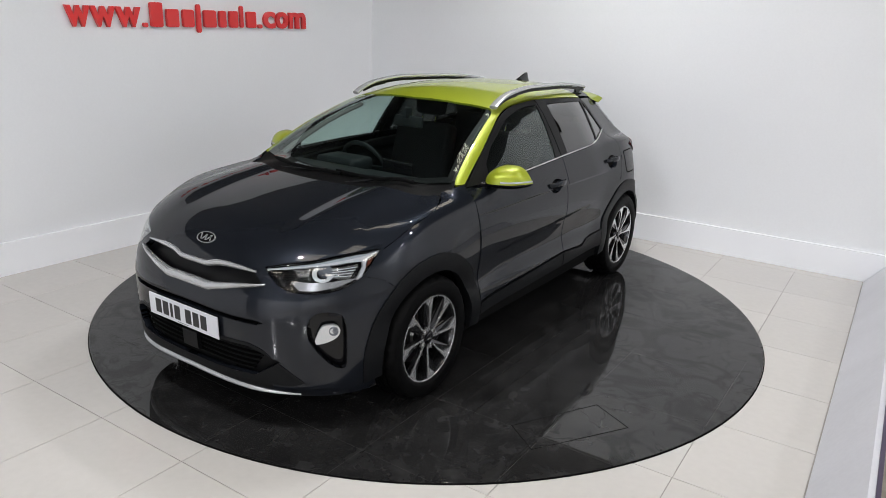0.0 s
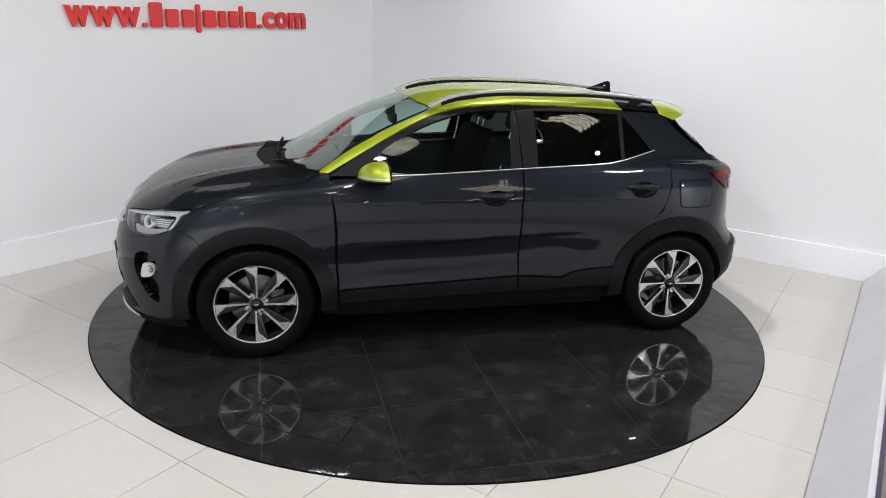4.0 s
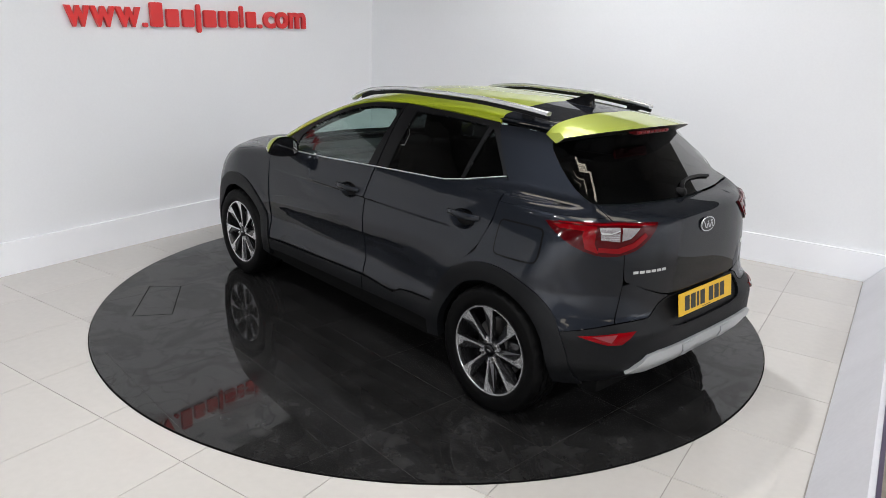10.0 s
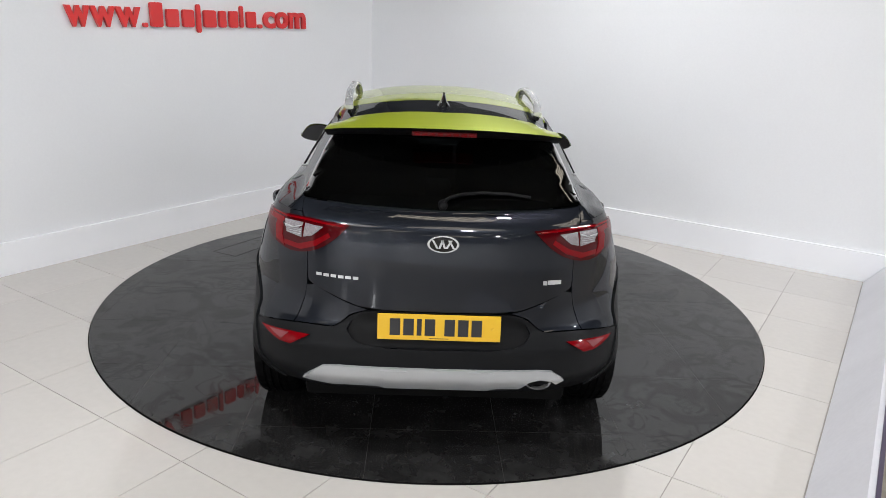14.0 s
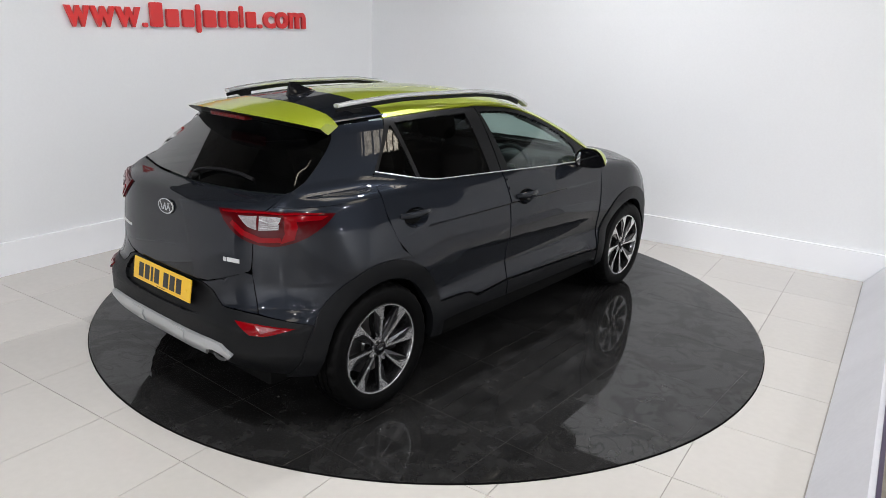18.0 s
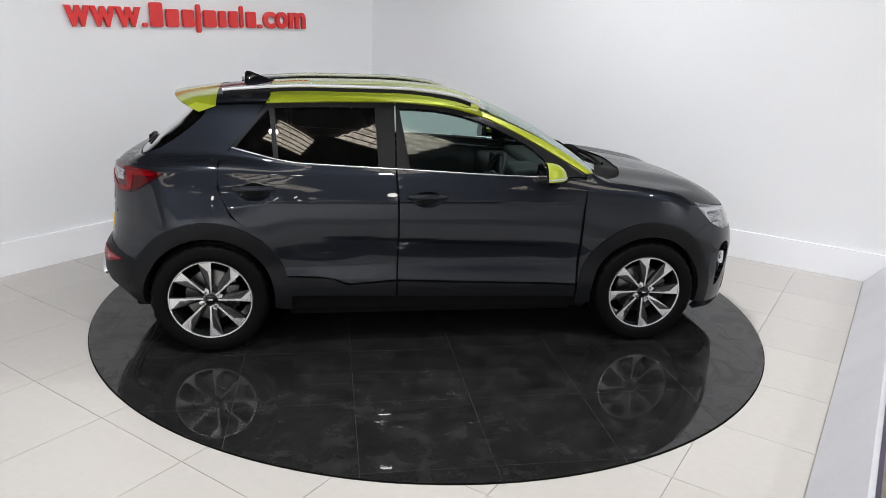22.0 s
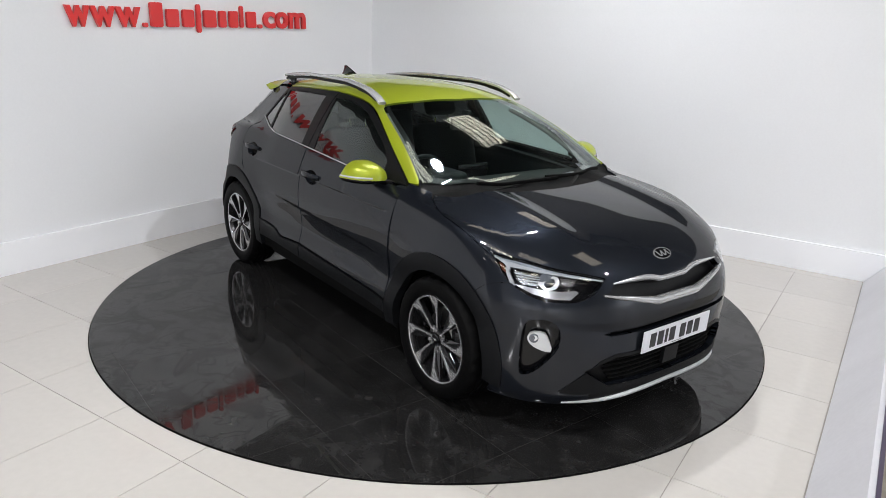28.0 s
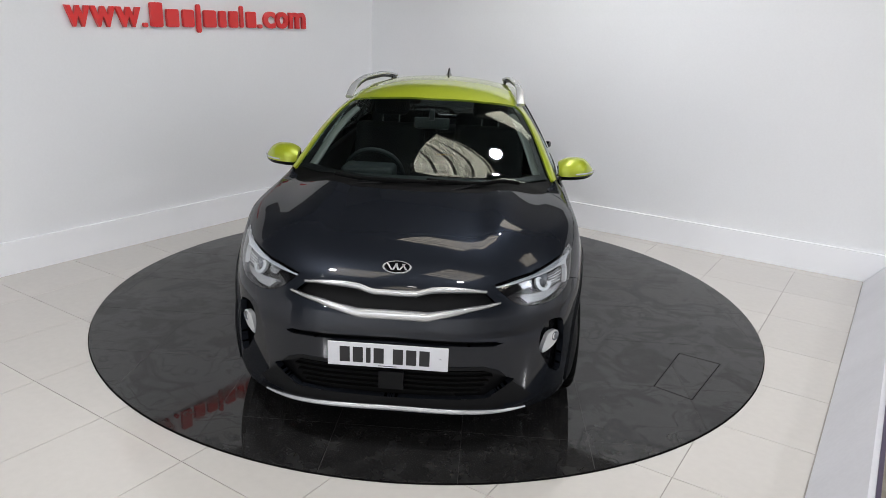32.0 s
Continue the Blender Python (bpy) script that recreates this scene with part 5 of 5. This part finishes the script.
# wheels
def wheel_at(x, sgn):
    bm = bmesh.new()
    lathe(bm, [(.2305, .088), (.227, .0935), (.219, .091), (.213, .078), (.206, .03), (.200, -.08)], 56)
    wheel = part("wheel", bm, ALLOY_DARK, car, "eight-spoke alloy wheel with machined faces and black tyre")
    bm = bmesh.new()
    prof = [(.224, -.086), (.236, -.096), (.266, -.1035), (.296, -.1015), (.314, -.093), (.3225, -.080)]
    g = []
    for a in (-.05, -.017, .017, .05):
        g += [(.325, a - .006), (.317, a - .004), (.317, a + .004), (.325, a + .006)]
    prof += g + [(.3225, .080), (.314, .093), (.306, .0985), (.304, .1000), (.296, .1015), (.270, .1045), (.250, .1015), (.236, .097), (.2295, .088)]
    tread = lathe(bm, prof, 120)
    for ring in tread:
        r = math.hypot(ring[0].co.x, ring[0].co.z)
        if r > .3135 and abs(ring[0].co.y) > .03:
            for i in range(0, 120, 4):
                for v in (ring[i], ring[i + 1]):
                    v.co.x, v.co.z = v.co.x * (r - .005) / r, v.co.z * (r - .005) / r
    part("tyre", bm, RUBBER, wheel, "black road tyre")
    bm = bmesh.new()
    lathe(bm, [(.2315, .0885), (.2285, .0945), (.2225, .0935), (.2190, .088)], 56)
    part("rim_edge", bm, ALLOY, wheel, "machined rim edge")
    bm = bmesh.new()
    lathe(bm, [(.150, -.012), (.150, .006), (.06, .006), (.05, .02), (.001, .02)], 40)
    part("brake_disc", bm, DISC_METAL, wheel, "steel brake disc")
    part("calliper", fresh_box(-.155, -.075, -.03, .045, -.06, .075, .012), ALLOY_DARK, wheel)
    bm = bmesh.new()
    lathe(bm, [(.052, .02), (.050, .064), (.044, .074), (.030, .077)], 32)
    part("hub", bm, ALLOY_DARK, wheel)
    bm = bmesh.new()
    lathe(bm, [(.030, .072), (.028, .0825), (.024, .0845), (.001, .0855)], 28)
    part("hub_cap", bm, GLOSS, wheel, "black hub cap")
    part("cap_mark", fresh_box(-.012, .012, .0845, .0868, -.0045, .0045), ALLOY, wheel, "", False)
    for k in range(8):
        for nm, mat, lab in (("spoke", ALLOY_DARK, "grey shoulder of the spoke"), ("spoke_face", ALLOY, "machined spoke face")):
            if nm not in SPOKE:
                # one side straight from hub to rim; the other broad and grey, with the bright face flaring out only at the rim
                low = nm == "spoke"
                straight = [(.040, -.0115), (.10, -.0165), (.16, -.0235), (.2185, -.0300)]
                other = [(.2185, .0400), (.165, .0310), (.12, .0260), (.07, .0135), (.040, .0090)] if low else [(.2195, .0370), (.205, .0250), (.180, .0040), (.168, -.0085), (.12, -.0090), (.07, -.0045), (.040, -.0005)]
                b = bmesh.new()
                tops, lows = [], []
                for r, side in straight + other:
                    u = (r - .04) / .18
                    edge = step(-.004, .02, side) * step(.20, .15, r) if low else 0
                    rise = (.0735 + .0125 * u - .022 * float(edge)) if low else (.0790 + .0130 * u)
                    tops.append(b.verts.new((side, rise, r)))
                    lows.append(b.verts.new((side * .9, rise - (.026 if low else .006), r)))
                b.faces.new(tops)
                b.faces.new(lows[::-1])
                for i in range(len(tops)):
                    j = (i + 1) % len(tops)
                    b.faces.new((tops[i], tops[j], lows[j], lows[i]))
                bmesh.ops.triangulate(b, faces=[f for f in b.faces if len(f.verts) > 4])
                bmesh.ops.recalc_face_normals(b, faces=b.faces)
                SPOKE[nm] = bpy.data.meshes.new(nm)
                b.to_mesh(SPOKE[nm])
                b.free()
                SPOKE[nm].materials.append(mat)
            ob = new(nm, SPOKE[nm])
            ob.parent = wheel
            ob.matrix_basis = Matrix.Rotation(math.pi / 4 * k + .08, 4, "Y")
            ob["label"] = lab
    for k in range(4):
        # bright wedge between two spokes, next to the hub
        bm = bmesh.new()
        turn = Matrix.Rotation(math.pi / 2 * k + math.pi / 8 + .08, 4, "Y") @ Matrix(((1, 0, 0, 0), (0, 0, 1, .072), (0, 1, 0, 0), (0, 0, 0, 1)))
        solid_outline(bm, [(-.012, .036), (.012, .036), (.021, .066), (.004, .060), (-.006, .072), (-.018, .058)], .009, turn)
        part("hub_wedge", bm, ALLOY, wheel, "machined wedge beside the hub", False)
    for k in range(4):
        a = math.pi / 2 * k + math.pi / 4 + .2
        bm = bmesh.new()
        bmesh.ops.create_cone(bm, cap_ends=True, segments=8, radius1=.010, radius2=.009, depth=.022, matrix=Matrix.Translation((.048 * math.cos(a), .074, .048 * math.sin(a))) @ Matrix.Rotation(radians(-90), 4, "X"))
        part("lug_nut", bm, DISC_METAL, wheel)
    wheel.matrix_basis = Matrix.Translation((x, sgn * .768, .325 + .006)) @ Matrix.Rotation(0 if sgn > 0 else math.pi, 4, "Z")
    return wheel


SPOKE = {}
for x in (ARCH_F, ARCH_R):
    for sgn in (1, -1):
        wheel_at(x, sgn)

# cabin
part("dashboard", fresh_box(.40, .93, -.70, .70, .72, .955, .05, 3), TRIM_IN, car, "black dashboard")
bm = fresh_box(.62, .95, -.66, .66, .93, 1.0, .03, 3)
part("dash_top", bm, TRIM_IN, car)
part("instrument_hood", fresh_box(.40, .62, -.52, -.20, .93, 1.03, .03, 3), TRIM_IN, car)
part("centre_screen", fresh_box(.395, .415, -.12, .12, .90, 1.03, .006), GLOSS, car, "centre screen")
bm = bmesh.new()
R0, r0 = .182, .015
rings = []
for i in range(36):
    a = 2 * math.pi * i / 36
    rings.append([bm.verts.new(((R0 + r0 * math.cos(b)) * math.cos(a), (R0 + r0 * math.cos(b)) * math.sin(a), r0 * math.sin(b))) for b in (2 * math.pi * j / 10 for j in range(10))])
for a, b in zip(rings, rings[1:] + rings[:1]):
    for i in range(10):
        bm.faces.new((a[i], b[i], b[(i + 1) % 10], a[(i + 1) % 10]))
steer = part("steering_wheel", bm, TRIM_IN, car, "black steering wheel with silver spokes")
steer.matrix_basis = Matrix.Translation((.30, -.36, .93)) @ Matrix.Rotation(radians(-66), 4, "Y")
part("wheel_boss", fresh_box(-.06, .06, -.07, .07, -.03, .015, .02), TRIM_IN, steer)
for s0, s1 in ((-.18, -.06), (.06, .18)):
    part("wheel_spoke", fresh_box(-.02, .02, s0, s1, -.008, .008, .004), TRIM_IN, steer)
part("wheel_spoke", fresh_box(-.18, -.05, -.02, .02, -.008, .008, .004), TRIM_IN, steer)


def seat(x, y, w, rest=True):
    bm = bmesh.new()
    box(bm, x - .05, x + .42, y - w / 2, y + w / 2, .50, .66, .05, 3)
    base = part("seat", bm, FABRIC, car, "dark cloth seat")
    bm = bmesh.new()
    vs = box(bm, -.07, .07, -w / 2, w / 2, 0, .62, .05, 3)
    back = part("backrest", bm, FABRIC, base)
    back.matrix_basis = Matrix.Translation((x - .02, y, .58)) @ Matrix.Rotation(radians(-16), 4, "Y")
    hr = part("headrest", fresh_box(-.05, .05, -.125, .125, .675, .85, .04, 3), FABRIC, base)
    hr.matrix_basis = back.matrix_basis
    for k in (-.06, .06):
        bm = bmesh.new()
        bmesh.ops.create_cone(bm, cap_ends=True, segments=8, radius1=.006, radius2=.006, depth=.12, matrix=Matrix.Translation((0, k, .64)))
        ob = part("headrest_post", bm, CHROME, base)
        ob.matrix_basis = back.matrix_basis
    return base


for y in (.36, -.36):
    seat(-.22, y, .50)
    seat(-1.06, y * .98, .56)
part("parcel_shelf", fresh_box(-1.70, -1.25, -.55, .55, 1.0, 1.02, .005), TRIM_IN, car)
part("boot_lining", fresh_box(-1.80, -1.2, -.60, .60, .58, .66, .02), TRIM_IN, car)
part("centre_console", fresh_box(-.45, .45, -.11, .11, .55, .78, .03, 3), TRIM_IN, car)
half = [(.10, 0), (.02, .40), (-.02, .50), (-1.38, .46), (-1.40, 0)]
panel("headliner", LINER_DARK, car, half + [(x, -y) for x, y in half[-2:0:-1]], from_top, lift=-.045, cell=.1, depth=.01, gap=0)
for sgn in (1, -1):
    path = [(x - .03, sgn * (y - .045), float(from_top([(x, y - .03)])[0][2]) - .05) for x, y in screen_side[:-1]]
    part("pillar_trim", sweep(bmesh.new(), path, oval(.050, .026, 10)), PILLAR_IN, car, "light grey lining inside the windscreen pillar")
part("inner_mirror", fresh_box(.29, .32, -.11, .11, 1.235, 1.305, .012), TRIM_IN, car)
part("mirror_stem", fresh_box(.29, .35, -.015, .015, 1.29, 1.355, .005), TRIM_IN, car)
cards = [(.74, .62), (.76, .98), (-.30, 1.05), (-1.20, 1.08), (-1.28, .90), (-.98, .62)]
pair("door_lining", TRIM_IN, car, cards, from_side, lift=-.05, cell=.1, depth=.02, gap=0)
part("scuttle", fresh_box(.90, 1.25, -.64, .64, .60, .97, .02), DARK, car)
part("bay_cover", fresh_box(1.20, 1.78, -.52, .52, .58, .78, .02), DARK, car)

# ---- lettering on the wall: letters and dots of red acrylic; the name in the middle as plain bars ----
sign = tagged(new("wall_sign"), "raised glossy red lettering fixed on the white wall", "sign")
SIGN_TILT = .018


def wall_frame(v, z):
    """On the left wall: x runs along the wall, y up, z out of it."""
    m = Matrix(((0, 0, 1, U_WALL), (1, 0, 0, v), (0, 1, 0, z), (0, 0, 0, 1)))
    return ROOM @ m @ Matrix.Rotation(SIGN_TILT, 4, "Z")


def letter(text, v0, v1, low, high):
    data = bpy.data.curves.new("letter", "FONT")
    data.body, data.extrude, data.offset, data.size = text, .012, .028, 1.0
    tmp = bpy.data.objects.new("letter", data)
    scene.collection.objects.link(tmp)
    dg = bpy.context.evaluated_depsgraph_get()
    mesh = bpy.data.meshes.new_from_object(tmp.evaluated_get(dg))
    bpy.data.objects.remove(tmp)
    co = np.array([v.co[:] for v in mesh.vertices])
    lo, hi = co.min(0), co.max(0)
    for v in mesh.vertices:
        v.co = ((v.co.x - lo[0]) / (hi[0] - lo[0]) * (v1 - v0), low + (v.co.y - lo[1]) / (hi[1] - lo[1]) * (high - low), .008 + (v.co.z - lo[2]) / (hi[2] - lo[2]) * .028)
    mesh.name = "letter"
    ob = link("letter", mesh, SIGN_RED, sign, "red letter")
    ob.matrix_basis = wall_frame(v0, 1.745 + (v0 + .99) * .018)


def bar(v0, v1, low, high):
    w, h, r = v1 - v0, high - low, .018
    pts = []
    for cx, cy, a0 in ((w - r, low + r, -90), (w - r, high - r, 0), (r, high - r, 90), (r, low + r, 180)):
        pts += [(cx + r * math.cos(radians(a0 + k * 30)), cy + r * math.sin(radians(a0 + k * 30))) for k in range(4)]
    ob = part("letter_bar", solid_outline(bmesh.new(), pts, .028, Matrix.Translation((0, 0, .008))), SIGN_RED, sign, "red bar", False)
    ob.matrix_basis = wall_frame(v0, 1.745 + (v0 + .99) * .018)


XH = .152
for a, b in ((-.99, -.803), (-.800, -.598), (-.594, -.38)):
    letter("w", a, b, 0, XH)
bar(-.365, -.322, 0, .036)
for a, b, lo, hi in ((-.305, -.165, 0, .20), (-.158, -.012, 0, XH), (-.002, .140, 0, XH), (.150, .200, -.045, .198), (.215, .372, 0, XH), (.380, .480, 0, XH), (.490, .615, 0, XH), (.625, .668, 0, .20), (.690, .828, 0, XH)):
    wide = b - a
    bar(a + min(.016, wide * .14), b - min(.016, wide * .14), lo + .004, hi - .006)
bar(.838, .888, 0, .036)
letter("c", .910, 1.055, 0, XH)
letter("o", 1.065, 1.222, 0, XH)
letter("m", 1.238, 1.462, 0, XH)

# ---- ceiling: round lamps, the added fill ones too, and corrugated skylight sheets ----
for u, v, z, power in LAMPS:
    bm = bmesh.new()
    lathe(bm, [(.10, -.05), (.12, -.02), (.09, .06), (.05, .10), (.001, .10)], 28)
    bmesh.ops.rotate(bm, verts=bm.verts, matrix=Matrix.Rotation(radians(90), 3, "X"))
    ob = part("ceiling_lamp", bm, LAMP_WHITE, None)
    tagged(ob, "round white high-bay lamp hanging under the ceiling, five of them added as fill", "ceiling lamp", "hall lamps")
    ob.matrix_basis = Matrix.Translation(at_room(u, v, z))
    bm = bmesh.new()
    bmesh.ops.create_cone(bm, cap_ends=True, segments=8, radius1=.01, radius2=.01, depth=max(CEIL - z - .05, .02), matrix=Matrix.Translation((0, 0, (CEIL - z - .05) / 2 + .08)))
    part("rod", bm, LAMP_WHITE, ob)

for u, v in SPOTS:
    bm = bmesh.new()
    lathe(bm, [(.055, .01), (.07, .0), (.07, -.02)], 16)
    disc_face(bm, .056, .006, 16)
    bmesh.ops.rotate(bm, verts=bm.verts, matrix=Matrix.Rotation(radians(-90), 3, "X"))
    ob = tagged(part("downlight", bm, SPOT_GLOW, None), "small round downlight glowing in the dark ceiling", "downlight", "hall downlights")
    ob.matrix_basis = Matrix.Translation(at_room(u, v, CEIL - .02))

for u, v, su, sv in SKYLIGHTS:
    bm = bmesh.new()
    n = int(sv / .018)
    rows = []
    for i in range(n + 1):
        b = -sv / 2 + sv * i / n
        h = .022 * math.sin(2 * math.pi * b / .145)
        rows.append((bm.verts.new((-su / 2, b, h)), bm.verts.new((su / 2, b, h))))
    for p, q in zip(rows, rows[1:]):
        bm.faces.new((p[0], q[0], q[1], p[1]))
    ob = tagged(part("skylight", bm, SKY_SHEET, None), "corrugated translucent skylight sheet glowing with daylight", "skylight", "skylights")
    ob.matrix_basis = Matrix.Translation(at_room(u, v, CEIL - .06)) @ ROOM
    for k in range(int(sv / .145) + 1):
        b = -sv / 2 + k * .145
        part("batten", fresh_box(-su / 2, su / 2, b - .009, b + .009, -.05, -.03), BATTEN, ob, "", False)

# ---- floor tiles, one by one (those hidden wholly under the turntable are left out) ----
whole = None
for i in range(-5, 6):
    for k in range(-9, 9):
        u0, v0 = U_JOINT + i * PITCH, V_JOINT + k * PITCH
        u1, v1 = u0 + PITCH, v0 + PITCH
        a0, a1, b0, b1 = max(u0 + JOINT, U_WALL + .027), min(u1 - JOINT, U_PLINTH - .006), v0 + JOINT, min(v1 - JOINT, V_WALL - .028)
        if a1 - a0 < .02 or b1 - b0 < .02:
            continue
        if all(math.hypot(u, v) < DISC_R - .05 for u in (u0, u1) for v in (v0, v1)):
            continue
        plain = abs(a1 - a0 - PITCH + 2 * JOINT) < 1e-6 and abs(b1 - b0 - PITCH + 2 * JOINT) < 1e-6
        if plain and whole is not None:
            ob = new("tile", whole)
            ob.parent = floor
            ob.matrix_basis = ROOM @ Matrix.Translation((u0, v0, 0))
            continue
        bm = slab([(a0 - u0, b0 - v0), (a1 - u0, b0 - v0), (a1 - u0, b1 - v0), (a0 - u0, b1 - v0)], -.004, 0)
        ob = part("tile", bm, TILE, floor, "", False)
        ob.matrix_basis = ROOM @ Matrix.Translation((u0, v0, 0))
        if plain:
            whole = ob.data



def motions():
    rows = [(t, pose(0, 0, 0, 0, 0, turned(t))) for t in range(33)]
    walk(turntable, rows)
    walk(car, [(t, pose(0, 0, 0, 0, 0, turned(t) - .25) @ Matrix.Translation((0, -.009, 0))) for t in range(33)])


motions()
